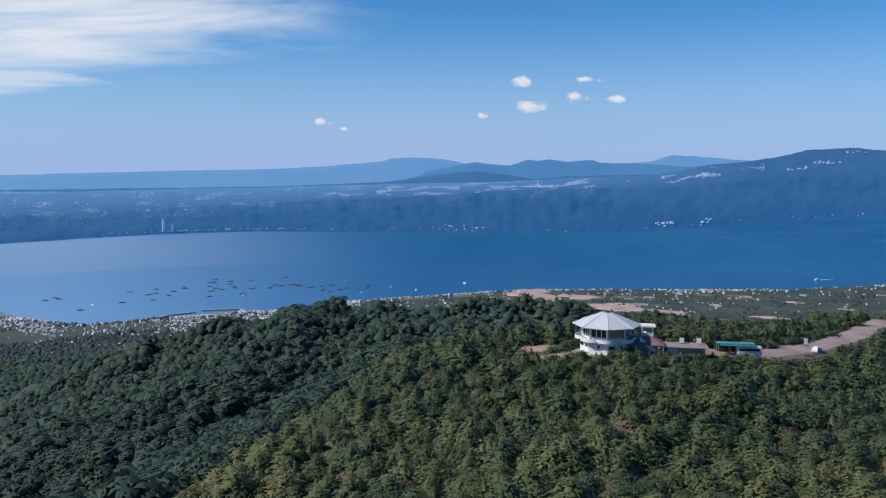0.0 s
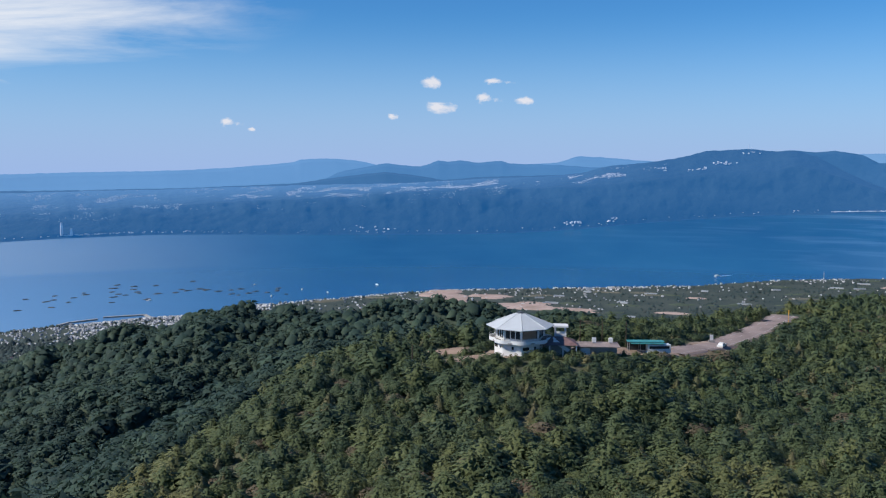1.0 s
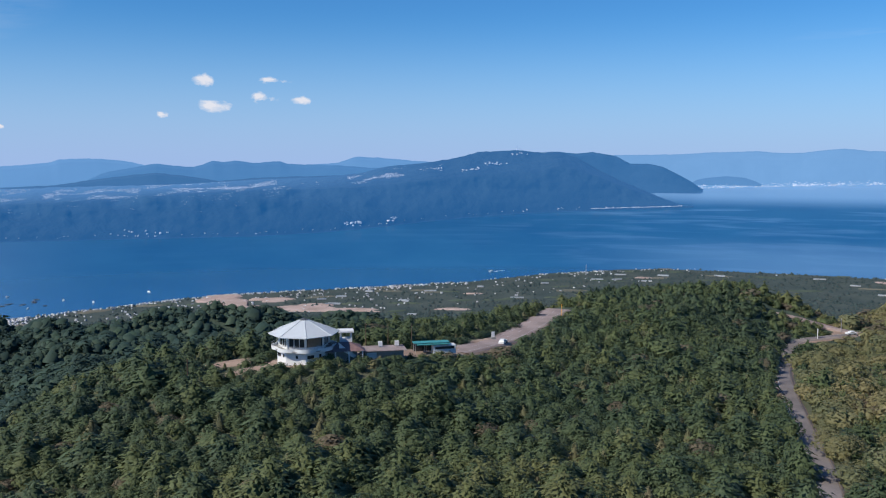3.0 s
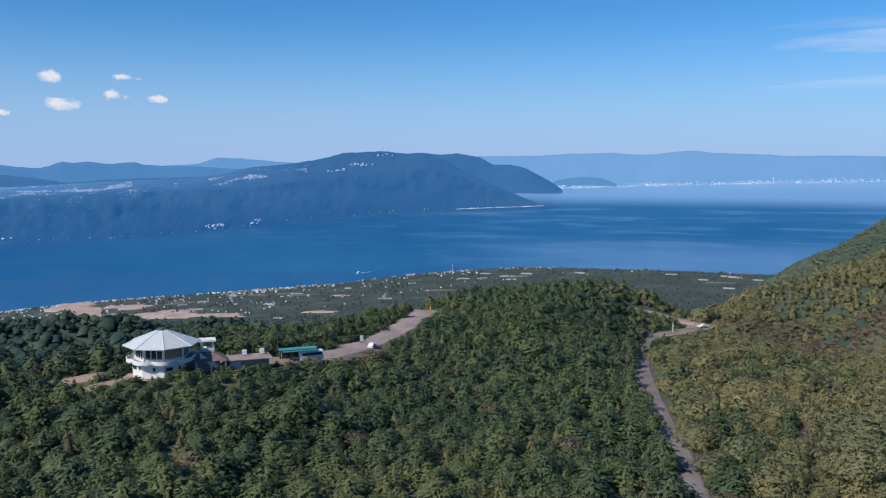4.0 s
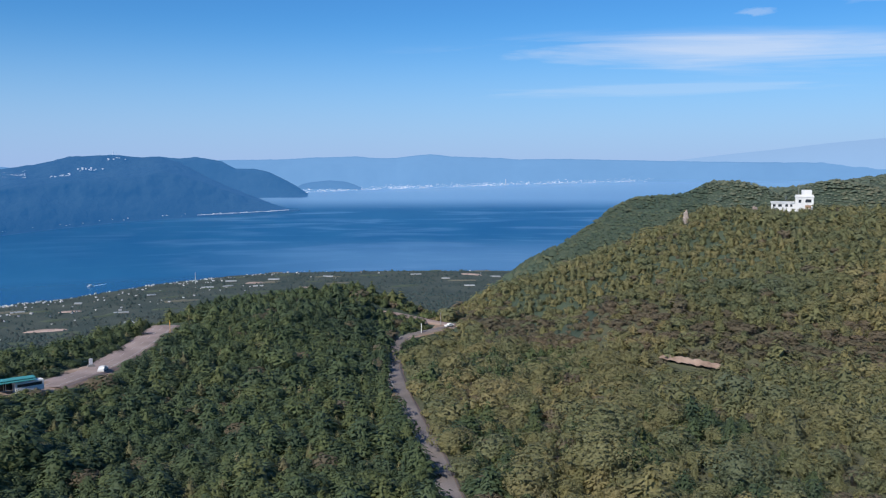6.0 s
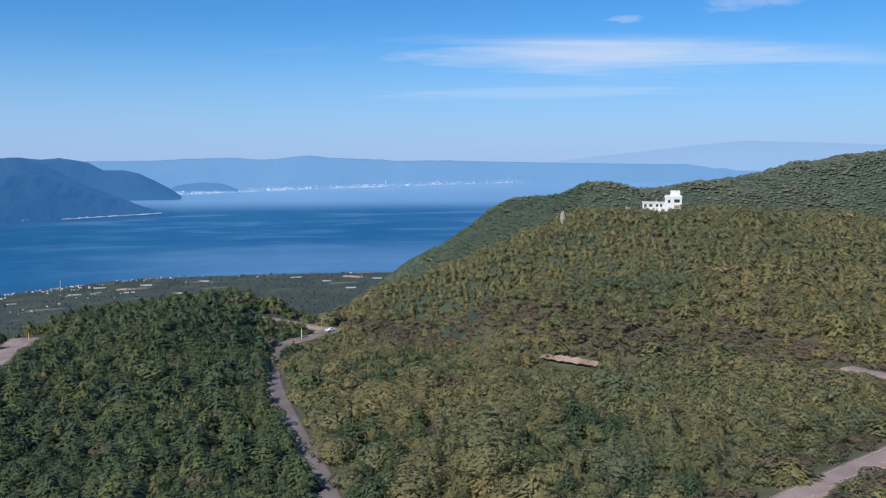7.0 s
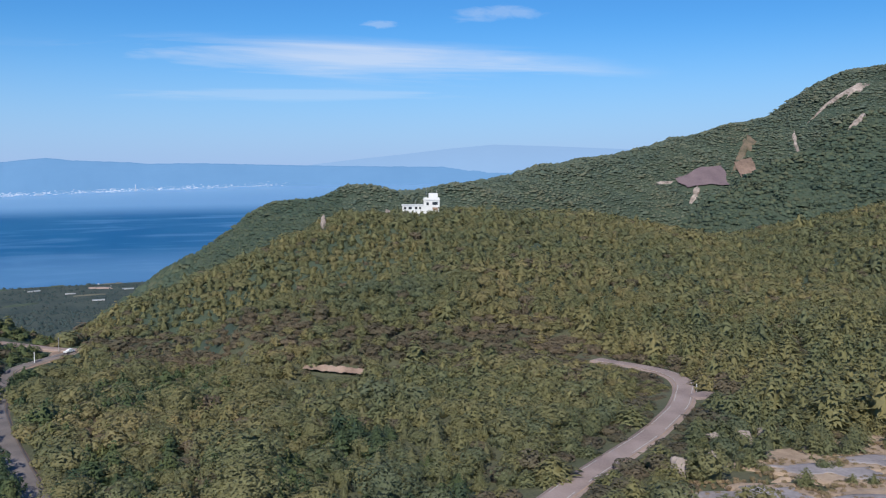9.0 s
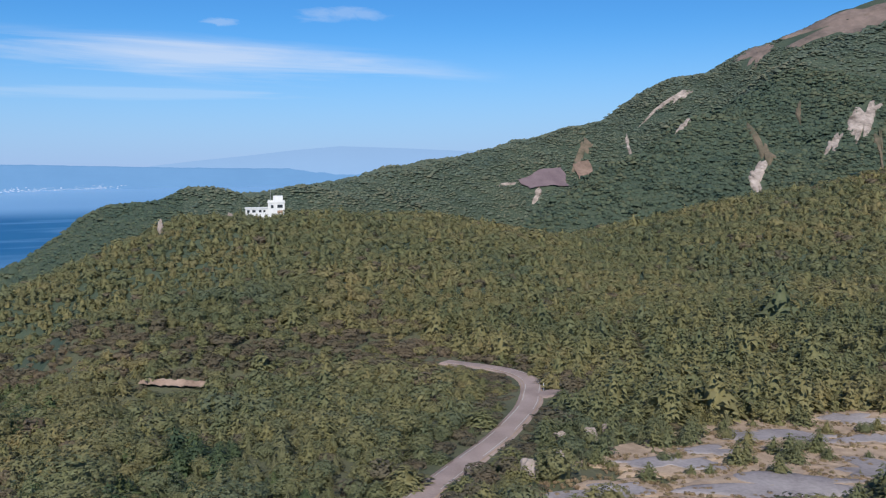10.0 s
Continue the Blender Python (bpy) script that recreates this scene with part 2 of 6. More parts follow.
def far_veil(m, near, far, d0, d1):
    """Haze put into the emission of the backdrop across the bay: thicker further off."""
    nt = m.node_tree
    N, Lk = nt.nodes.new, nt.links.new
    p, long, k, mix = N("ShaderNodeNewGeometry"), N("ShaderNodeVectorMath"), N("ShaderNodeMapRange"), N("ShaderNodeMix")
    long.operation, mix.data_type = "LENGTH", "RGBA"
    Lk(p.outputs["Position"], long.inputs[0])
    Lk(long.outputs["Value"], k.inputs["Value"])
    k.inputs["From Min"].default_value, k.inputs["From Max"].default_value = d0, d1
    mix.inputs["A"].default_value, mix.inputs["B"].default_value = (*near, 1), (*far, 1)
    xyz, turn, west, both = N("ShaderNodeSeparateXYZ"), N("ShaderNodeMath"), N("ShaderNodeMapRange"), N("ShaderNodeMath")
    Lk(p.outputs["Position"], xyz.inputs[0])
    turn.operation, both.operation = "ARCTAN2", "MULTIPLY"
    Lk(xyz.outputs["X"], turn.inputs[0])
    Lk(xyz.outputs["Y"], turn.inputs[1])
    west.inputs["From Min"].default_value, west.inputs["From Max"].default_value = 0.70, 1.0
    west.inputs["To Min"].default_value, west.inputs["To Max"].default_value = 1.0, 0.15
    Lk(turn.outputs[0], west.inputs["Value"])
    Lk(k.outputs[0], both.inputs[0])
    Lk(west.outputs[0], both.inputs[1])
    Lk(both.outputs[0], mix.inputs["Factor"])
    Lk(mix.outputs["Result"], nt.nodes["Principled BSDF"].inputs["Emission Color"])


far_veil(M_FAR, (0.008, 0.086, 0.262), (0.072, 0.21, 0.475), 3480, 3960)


def sky_sheen(m, pale):
    """Sky sheen and haze painted pale off harbour and bay head; wind streaks between."""
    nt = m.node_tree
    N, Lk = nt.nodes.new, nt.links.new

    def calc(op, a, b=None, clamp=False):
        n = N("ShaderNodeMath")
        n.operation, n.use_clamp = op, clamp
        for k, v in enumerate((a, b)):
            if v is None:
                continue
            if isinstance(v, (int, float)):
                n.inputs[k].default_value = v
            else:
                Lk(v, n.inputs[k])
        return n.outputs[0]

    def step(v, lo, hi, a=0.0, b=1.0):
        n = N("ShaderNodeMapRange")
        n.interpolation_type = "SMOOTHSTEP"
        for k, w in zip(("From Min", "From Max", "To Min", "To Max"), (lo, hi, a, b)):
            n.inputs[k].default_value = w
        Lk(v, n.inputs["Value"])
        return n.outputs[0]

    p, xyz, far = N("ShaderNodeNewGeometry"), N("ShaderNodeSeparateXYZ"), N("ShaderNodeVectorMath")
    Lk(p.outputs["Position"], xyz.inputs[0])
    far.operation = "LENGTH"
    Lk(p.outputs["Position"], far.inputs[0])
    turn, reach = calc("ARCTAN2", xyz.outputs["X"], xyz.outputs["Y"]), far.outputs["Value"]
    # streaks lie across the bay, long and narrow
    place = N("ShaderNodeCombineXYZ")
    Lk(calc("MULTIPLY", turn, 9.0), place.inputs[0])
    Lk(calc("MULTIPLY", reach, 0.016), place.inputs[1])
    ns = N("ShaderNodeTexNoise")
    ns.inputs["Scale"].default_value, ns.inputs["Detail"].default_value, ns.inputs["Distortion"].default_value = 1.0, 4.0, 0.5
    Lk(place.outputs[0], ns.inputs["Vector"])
    # reflected sky put into the base colour by bearing and distance
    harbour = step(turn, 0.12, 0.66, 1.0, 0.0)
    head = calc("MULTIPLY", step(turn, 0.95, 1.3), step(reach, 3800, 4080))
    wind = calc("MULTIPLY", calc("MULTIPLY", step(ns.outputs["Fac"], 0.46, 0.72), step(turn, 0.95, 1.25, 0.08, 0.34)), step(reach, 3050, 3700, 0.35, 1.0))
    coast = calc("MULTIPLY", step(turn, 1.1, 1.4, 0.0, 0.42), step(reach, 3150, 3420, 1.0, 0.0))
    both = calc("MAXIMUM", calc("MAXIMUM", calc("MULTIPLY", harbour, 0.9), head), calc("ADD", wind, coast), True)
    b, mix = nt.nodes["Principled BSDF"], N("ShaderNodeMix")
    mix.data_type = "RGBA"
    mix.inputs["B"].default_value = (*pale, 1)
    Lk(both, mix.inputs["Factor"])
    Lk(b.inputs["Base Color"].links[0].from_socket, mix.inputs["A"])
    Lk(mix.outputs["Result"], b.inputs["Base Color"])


sky_sheen(M_WATER, (0.165, 0.325, 0.53))
# bluish fields: haze of the distance is put into the ground colour
M_PLAIN = material("hazy_farmland", (0.03, 0.05, 0.045), 0.95, color2=(0.075, 0.09, 0.075), scale=0.01, fine=10, bump=0.5, bump_scale=0.2)

# ---- the lie of the land ----
RNG = np.random.default_rng(7)
WAVES = [(2 * math.pi / L, *RNG.uniform(0, 2 * math.pi, 2)) for L in (210, 160, 120, 90, 66, 50, 37, 28, 20, 15, 11, 8)]


def rough(x, y, first=0, last=12):
    """Uneven relief of about +-1, from waves in turned directions."""
    total = 0.0
    for i, (k, turn, phase) in enumerate(WAVES[first:last]):
        total = total + (0.72 ** i) * np.sin(k * (x * math.cos(turn) + y * math.sin(turn)) + phase + 1.3 * np.sin(k * 0.6 * (y * math.cos(turn) - x * math.sin(turn)) + 2 * phase))
    return total / 2.6


def polar(heading, far):
    return far * math.sin(radians(heading)), far * math.cos(radians(heading))


def along(pts, x, y):
    """Distance to a line through pts and the third value there."""
    best = np.full(np.shape(x), 1e9)
    val = np.zeros(np.shape(x))
    for (ax, ay, az), (bx, by, bz) in zip(pts, pts[1:]):
        dx, dy = bx - ax, by - ay
        u = np.clip(((x - ax) * dx + (y - ay) * dy) / (dx * dx + dy * dy), 0, 1)
        d = np.hypot(x - ax - u * dx, y - ay - u * dy)
        val = np.where(d < best, az + u * (bz - az), val)
        best = np.minimum(best, d)
    return best, val


def ridge(pts, x, y, slope, flat=0.0, soft=12.0):
    best = np.full(np.shape(x), -1e9)
    for pair in zip(pts, pts[1:]):
        d, z = along(pair, x, y)
        d = np.maximum(d - flat, 0)
        best = np.maximum(best, z - slope * (np.sqrt(d * d + soft * soft) - soft))
    return best


def crest(rows):
    """A crest line from rows of heading, distance and height angle as seen from the camera."""
    return [(*polar(h, d), EYE + d * math.tan(radians(e))) for h, d, e in rows]


SHORE = [(-60, 1900), (0, 2250), (8.8, 2216), (10, 2122), (11.4, 2047), (13.2, 1966), (15.2, 1967), (17.9, 1992), (20.3, 2011), (23.2, 2040), (25.8, 2047), (28, 2091), (29.1, 2154), (31, 2184),
         (33.3, 2226), (35.6, 2254), (39, 2330), (42.1, 2396), (44.7, 2413), (52, 2490), (58.9, 2605), (64.1, 2832), (67, 2930), (75, 3190), (80, 3370), (84, 3330), (89, 3300), (95, 2700), (105, 2500), (180, 2500)]
HILL_F = crest([(11, 1080, -16.0), (13.4, 980, -14.7), (15, 930, -13.8), (18.2, 860, -12.45), (21, 810, -11.65), (23.5, 780, -11.15), (25.7, 760, -11.5), (28, 740, -10.45), (29.5, 720, -9.95), (31.0, 710, -10.25), (33.3, 700, -10.3),
                (35.6, 690, -10.85), (37.9, 690, -11.3), (39.8, 700, -10.3), (42.1, 700, -10.0), (44.7, 700, -10.25), (49, 700, -10.6), (52, 690, -10.7), (56, 690, -11.6)])
RIBS_F = [crest([(29.5, 720, -10.0), (26.5, 610, -12.6), (22.0, 540, -15.2), (17.0, 520, -18)]), crest([(23.5, 780, -11.2), (20.0, 700, -13.4), (16, 640, -16.5)]), crest([(39.8, 700, -10.3), (36.0, 600, -12.2), (33, 520, -14)])]
RIDGE_C = crest([(96.6, 1430, -1.75), (97.7, 1400, -1.45), (100, 1350, -1.1), (105.9, 1400, -0.9), (110, 1500, -0.25), (113.6, 1600, 0.5),
                 (117.8, 1700, 1.1), (122, 1800, 2.25), (127, 1900, 3.35), (131.5, 2000, 5.8), (134.6, 2050, 6.3), (136.6, 2100, 7.6), (141.3, 2200, 9.4), (146, 2300, 10.9), (160, 2500, 12)])
SPUR_D = crest([(119, 860, -5.5), (121.7, 900, -3.8), (125.1, 950, -1.3), (126.8, 975, -0.2), (128.8, 1000, 1.05), (132.6, 1080, 3.2), (135.6, 1140, 4.9), (138.9, 1240, 7.2), (141.3, 1290, 8.0), (144, 1350, 8.75), (152, 1500, 10.5)])
HILL_B = [(415, 42, 287), (434, 22, 297), (438, 10, 304.5), (443, -12, 311.5), (446, -36, 320), (443, -56, 327.5), (440, -80, 337.5), (446, -134, 338), (440, -178, 335), (430, -200, 330), (415, -250, 322), (408, -287, 323), (395, -338, 332), (372, -405, 347), (338, -471, 357), (250, -700, 420)]
EDGE = [(-400, 60, 230), (-60, 105, 285), (42, 122, 298), (90, 149, 303), (135, 176, 308.2), (165, 174, 309), (195, 167, 309), (250, 160, 303), (310, 158, 300), (345, 130, 301), (392, 101, 305), (392, 84, 300), (385, 62, 292), (425, 0, 295)]


def bowl(x, y, cx, cy, sx, sy, amount):
    return amount * np.exp(-(((x - cx) / sx) ** 2 + ((y - cy) / sy) ** 2) / 2)


def height(x, y):
    """Ground height over the sea."""
    x, y = np.asarray(x, float), np.asarray(y, float)
    d, h = np.hypot(x, y), np.degrees(np.arctan2(x, y))
    shore = np.interp(h, *zip(*SHORE))
    cone = 300 * np.exp(-np.maximum(d - 120, 0) / 600)
    cone = np.where(d < shore, cone, 0) * np.clip((shore - d) / 60, 0, 1) + np.where(d > shore, np.maximum((shore - d) * 0.06, -25), 2.0)
    # the plateau: nearly flat inside its edge, falling away outside it
    inside = 305 - 0.03 * (x - 150) + bowl(x, y, 310, 15, 75, 45, -6) + bowl(x, y, 334, 58, 32, 24, -9) + bowl(x, y, 345, 105, 55, 26, 4) + bowl(x, y, 163, 142, 32, 20, 7.0)
    inside = inside + 0.10 * np.maximum(-y - 150, 0) + bowl(x, y, 140, -75, 60, 50, 2.5)
    ed, ez = along(EDGE, x, y)
    ex, ey = zip(*[(p[0], p[1]) for p in EDGE[:9]])
    north = y - np.interp(x, ex, ey)
    out = (north > 0) & (x < 420) | (x > 385)
    fall = np.where(out, np.sqrt(ed * ed + 100) - 10, 0)
    blend = np.clip(ed / 55, 0, 1)
    blend = blend * blend * (3 - 2 * blend)
    mesa = np.where(out, ez - 0.55 * fall, ez * (1 - blend) + inside * blend)
    mesa = np.where(x < -60, np.minimum(mesa, 300 + 0.2 * x), mesa)
    parts = [cone, mesa, ridge(HILL_B, x, y, 0.26 + 0.55 * np.maximum(np.clip((y + 100) / 40, 0, 1) * np.clip((x - 330) / 70, 0, 1), np.clip((y + 10) / 50, 0, 1)), 6, 25), ridge(HILL_F, x, y, 0.42, 8, 30), *[ridge(r, x, y, 0.40, 4, 22) for r in RIBS_F], ridge(RIDGE_C, x, y, 0.70, 10, 40), ridge(SPUR_D, x, y, 0.62 + 0.6 * np.clip((x - 790) / 50, 0, 1), 8, 24)]
    top = parts[0]
    for p in parts[1:]:  # smooth maximum
        m = np.maximum(top, p)
        top = m + 5 * np.log(np.exp((top - m) / 5) + np.exp((p - m) / 5)) - 5 * math.log(2) * np.exp(-np.abs(top - p) / 5)
    away = np.clip((d - 380) / 500, 0, 1) * np.clip((shore - d) / 900, 0, 1)
    steep = np.clip(top / 150, 0.15, 1.0)
    woody = np.clip((d - 330) / 150, 0, 1) * np.clip((1150 - d) / 200, 0, 1) * np.clip((60 - h) / 8, 0, 1)
    return top + 7 * woody * rough(x, y, 3, 9) + 9 * away * steep * rough(x, y, 0, 8) + 1.0 * np.clip(1 - d / 700, 0, 1) * rough(x, y, 3, 9)


def far_bend(x, y, z):
    """The far distance drawn in towards the camera along the line of sight, so that it stays within 4.9 km."""
    d = np.hypot(x, y)
    drawn = np.where(d > 3000, 3000 + 1850 * (1 - 1 / (1 + (d - 3000) / 6000)), d)
    k = drawn / np.maximum(d, 1)
    return x * k, y * k, EYE + (z - EYE) * k


def mesh_object(name, verts, faces, mat, parent=None, smooth=False):
    me = bpy.data.meshes.new(name)
    me.from_pydata(verts, [], faces)
    me.materials.append(mat)
    if smooth:
        me.polygons.foreach_set("use_smooth", [True] * len(me.polygons))
    ob = new(name, me)
    ob.parent = parent
    return ob


def fast_mesh(name, verts, faces, mats, smooth=False, tint=None, index=None, normals=None):
    """An object from arrays: verts (n, 3), faces (m, 3 or 4)."""
    verts, faces = np.asarray(verts, np.float32), np.asarray(faces, np.int32)
    n = faces.shape[1]
    me = bpy.data.meshes.new(name)
    me.vertices.add(len(verts))
    me.vertices.foreach_set("co", verts.ravel())
    me.loops.add(faces.size)
    me.loops.foreach_set("vertex_index", faces.ravel())
    me.polygons.add(len(faces))
    me.polygons.foreach_set("loop_start", np.arange(0, faces.size, n, dtype=np.int32))
    me.polygons.foreach_set("loop_total", np.full(len(faces), n, np.int32))
    if smooth:
        me.polygons.foreach_set("use_smooth", np.ones(len(faces), bool))
    for m in mats if isinstance(mats, (list, tuple)) else [mats]:
        me.materials.append(m)
    if index is not None:
        me.polygons.foreach_set("material_index", np.asarray(index, np.int32))
    if tint is not None:
        me.attributes.new("tint", "FLOAT", "POINT").data.foreach_set("value", np.asarray(tint, np.float32))
        me.attributes.new("sown", "FLOAT", "POINT").data.foreach_set("value", np.ones(len(verts), np.float32))
    me.update(calc_edges=True)
    if normals is not None:
        me.normals_split_custom_set_from_vertices(np.asarray(normals, np.float32))
    return new(name, me)


def sheet(name, xs, ys, zs, mat, smooth=True):
    """A grid of points (rows, columns) as one sheet of quads."""
    r, c = xs.shape
    i = np.arange(r * c).reshape(r, c)
    faces = np.stack([i[:-1, :-1], i[:-1, 1:], i[1:, 1:], i[1:, :-1]], -1).reshape(-1, 4)
    return fast_mesh(name, np.stack([xs, ys, zs], -1).reshape(-1, 3), faces[:, ::-1], mat, smooth)


# ---- ground, sea and the far side of the bay ----
HEADS = np.radians(np.concatenate([np.arange(-180, -4, 4.0), np.arange(-4, 150, 0.36), np.arange(150, 180.1, 4.0)]))
RINGS = np.concatenate([[0.5, 20, 40], np.geomspace(60, 3600, 240)])
hh, rr = np.meshgrid(HEADS, RINGS)
gx, gy = rr * np.sin(hh), rr * np.cos(hh)
ground = sheet("ground", gx, gy, height(gx, gy), M_GROUND)
ground.data.materials.append(M_PLAIN)
ground.data.materials.append(M_UNDERWOOD)
level = height(gx, gy)
level = (level[:-1, :-1] + level[1:, 1:]) / 2
ground.data.polygons.foreach_set("material_index", np.where((level < 34) & (rr[1:, 1:] > 1400), 1, np.where(rr[1:, 1:] > 330, 2, 0)).astype(np.int32).ravel())
tagged(ground, "dark forest floor of the volcano's slopes and coastal plain", "ground", kind="structure")

hh, rr = np.meshgrid(HEADS[::2], np.linspace(0, 1, 80))
reach = np.interp(np.degrees(hh), [-180, 60, 72, 80, 95, 180], [12500, 12500, 15500, 21000, 32000, 32000])
rr = 1200 * (reach / 1200) ** rr
wx, wy = rr * np.sin(hh), rr * np.cos(hh)
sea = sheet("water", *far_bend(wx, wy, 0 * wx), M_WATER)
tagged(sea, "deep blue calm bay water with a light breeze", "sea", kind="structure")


def profile(name, heads, rows, mat, label, lumps=0.0, seed=0.0, gullies=0.0):
    """Land seen far off: rows of (distance beyond the first row, height angles along heads)."""
    dense = np.arange(heads[0], heads[-1] + 0.01, 0.12)
    first = np.interp(dense, heads, rows[0][1])
    shore = EYE / np.tan(np.radians(-first))
    xs, ys, zs = [], [], []
    for n, (beyond, angles) in enumerate(rows):
        e = np.interp(dense, heads, angles)
        k = lumps * (n > 1) * rough(dense * 150 + seed, np.full_like(dense, 40.0 * n + seed), 1, 10)
        d = shore + beyond
        if gullies and n > 1:  # spurs and gullies running slantwise down the slope
            slant = rough(dense * 60 + e * 50 + seed, e * 70 - dense * 14 + seed, 0, 9)
            d = d + gullies * min(beyond, 1600) * slant
        xs.append(d * np.sin(np.radians(dense)))
        ys.append(d * np.cos(np.radians(dense)))
        zs.append(EYE + d * np.tan(np.radians(e + k)))
    ob = sheet(name, *far_bend(np.array(xs), np.array(ys), np.array(zs)), mat)
    return tagged(ob, label, "far land", kind="structure")


def smooth_rows(rows, steps=5):
    """More rows between those given, rounded."""
    out = []
    for (d0, a0), (d1, a1) in zip(rows, rows[1:]):
        for s in range(steps):
            u = s / steps
            out.append((d0 + u * (d1 - d0), [p + (q - p) * u for p, q in zip(a0, a1)]))
    return out + [rows[-1]]


H1 = [-12, 9, 18, 24, 33, 40, 45, 49, 51.6, 53.2, 55.2, 56.7, 57.9, 59.4, 60.6, 61.9, 63.6, 64.6, 65.8, 67.1, 69.2, 71.4, 73.1, 73.4]
S1 = [-5.0, -4.97, -4.66, -4.57, -4.72, -4.74, -4.70, -4.50, -4.29, -4.1, -3.88, -3.72, -3.6, -3.48, -3.36, -3.25, -3.15, -3.1, -3.05, -3.0, -2.9, -2.8, -2.7, -2.67]
C1 = [-3.6, -3.4, -3.1, -2.8, -2.4, -1.95, -1.7, -1.65, -1.5, -1.4, -1.2, -1.0, -0.9, -0.7, -0.6, -0.5, -0.4, -0.15, -0.3, -0.7, -1.5, -2.15, -2.6, -2.66]
P1 = [-2.2, -2.0, -1.8, -1.7, -1.45, -1.3, -1.0, -0.85, -0.57, -0.14, 0.05, 0.25, 0.46, 0.85, 0.90, 0.98, 0.83, 0.90, 0.55, -0.2, -1.2, -2.0, -2.5, -2.67]
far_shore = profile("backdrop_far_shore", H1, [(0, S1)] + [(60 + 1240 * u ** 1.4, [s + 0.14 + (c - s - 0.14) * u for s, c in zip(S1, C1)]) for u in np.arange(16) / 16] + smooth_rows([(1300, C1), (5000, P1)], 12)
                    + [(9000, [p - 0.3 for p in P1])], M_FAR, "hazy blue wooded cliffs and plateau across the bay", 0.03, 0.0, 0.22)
H4 = [56, 60, 62.5, 64.6, 65.8, 66.9, 68.4, 69.3, 70.5, 71.4, 72.2, 73.1, 73.9, 74.2]
K4 = [0.1, 0.6, 0.7, 0.9, 0.75, 0.86, 0.6, 0.13, 0.11, -0.09, -0.48, -0.98, -1.53, -1.74]
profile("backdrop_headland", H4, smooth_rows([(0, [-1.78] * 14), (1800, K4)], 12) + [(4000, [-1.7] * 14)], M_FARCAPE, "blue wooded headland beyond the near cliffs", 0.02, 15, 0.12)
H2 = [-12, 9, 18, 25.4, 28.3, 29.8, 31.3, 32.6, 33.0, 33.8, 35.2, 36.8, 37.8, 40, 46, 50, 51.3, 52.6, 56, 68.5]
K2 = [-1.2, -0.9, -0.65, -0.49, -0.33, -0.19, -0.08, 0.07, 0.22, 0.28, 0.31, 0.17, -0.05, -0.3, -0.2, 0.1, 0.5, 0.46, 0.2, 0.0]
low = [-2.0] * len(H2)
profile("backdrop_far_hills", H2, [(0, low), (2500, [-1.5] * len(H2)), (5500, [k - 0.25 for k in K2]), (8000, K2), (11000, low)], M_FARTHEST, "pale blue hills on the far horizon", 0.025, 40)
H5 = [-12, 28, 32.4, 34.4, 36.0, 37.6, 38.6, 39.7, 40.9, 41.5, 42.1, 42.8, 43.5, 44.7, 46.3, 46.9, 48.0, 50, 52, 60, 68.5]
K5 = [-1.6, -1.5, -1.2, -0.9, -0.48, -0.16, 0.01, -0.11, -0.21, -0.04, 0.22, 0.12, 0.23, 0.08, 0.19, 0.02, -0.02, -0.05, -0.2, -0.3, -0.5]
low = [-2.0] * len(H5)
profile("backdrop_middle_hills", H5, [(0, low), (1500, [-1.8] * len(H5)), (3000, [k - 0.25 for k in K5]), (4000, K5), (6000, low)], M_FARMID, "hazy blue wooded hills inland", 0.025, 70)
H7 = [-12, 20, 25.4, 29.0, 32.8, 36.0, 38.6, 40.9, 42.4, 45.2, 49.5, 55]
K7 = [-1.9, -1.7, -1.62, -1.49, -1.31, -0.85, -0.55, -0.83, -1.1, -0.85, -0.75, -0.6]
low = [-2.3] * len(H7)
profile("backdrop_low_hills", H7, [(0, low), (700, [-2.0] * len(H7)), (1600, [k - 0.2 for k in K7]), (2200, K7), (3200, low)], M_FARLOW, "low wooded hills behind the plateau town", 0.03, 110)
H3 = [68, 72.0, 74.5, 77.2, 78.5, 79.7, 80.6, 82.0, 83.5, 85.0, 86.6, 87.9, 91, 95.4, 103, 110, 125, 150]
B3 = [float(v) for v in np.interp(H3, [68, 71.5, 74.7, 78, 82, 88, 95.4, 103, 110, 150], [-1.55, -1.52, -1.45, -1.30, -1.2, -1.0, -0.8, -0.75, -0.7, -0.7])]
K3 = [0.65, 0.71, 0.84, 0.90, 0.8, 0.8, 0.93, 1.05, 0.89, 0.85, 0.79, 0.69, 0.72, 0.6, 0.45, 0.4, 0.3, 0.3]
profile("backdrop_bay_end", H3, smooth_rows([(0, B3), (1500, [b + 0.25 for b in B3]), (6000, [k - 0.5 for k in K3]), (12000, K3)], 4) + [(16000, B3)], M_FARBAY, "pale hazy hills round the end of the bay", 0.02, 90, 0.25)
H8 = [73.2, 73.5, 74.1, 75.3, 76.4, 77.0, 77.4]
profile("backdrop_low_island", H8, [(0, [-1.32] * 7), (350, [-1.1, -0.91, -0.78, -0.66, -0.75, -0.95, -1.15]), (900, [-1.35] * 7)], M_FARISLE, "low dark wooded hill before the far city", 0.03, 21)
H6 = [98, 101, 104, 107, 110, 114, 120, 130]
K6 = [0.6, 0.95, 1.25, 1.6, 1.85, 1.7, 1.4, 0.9]
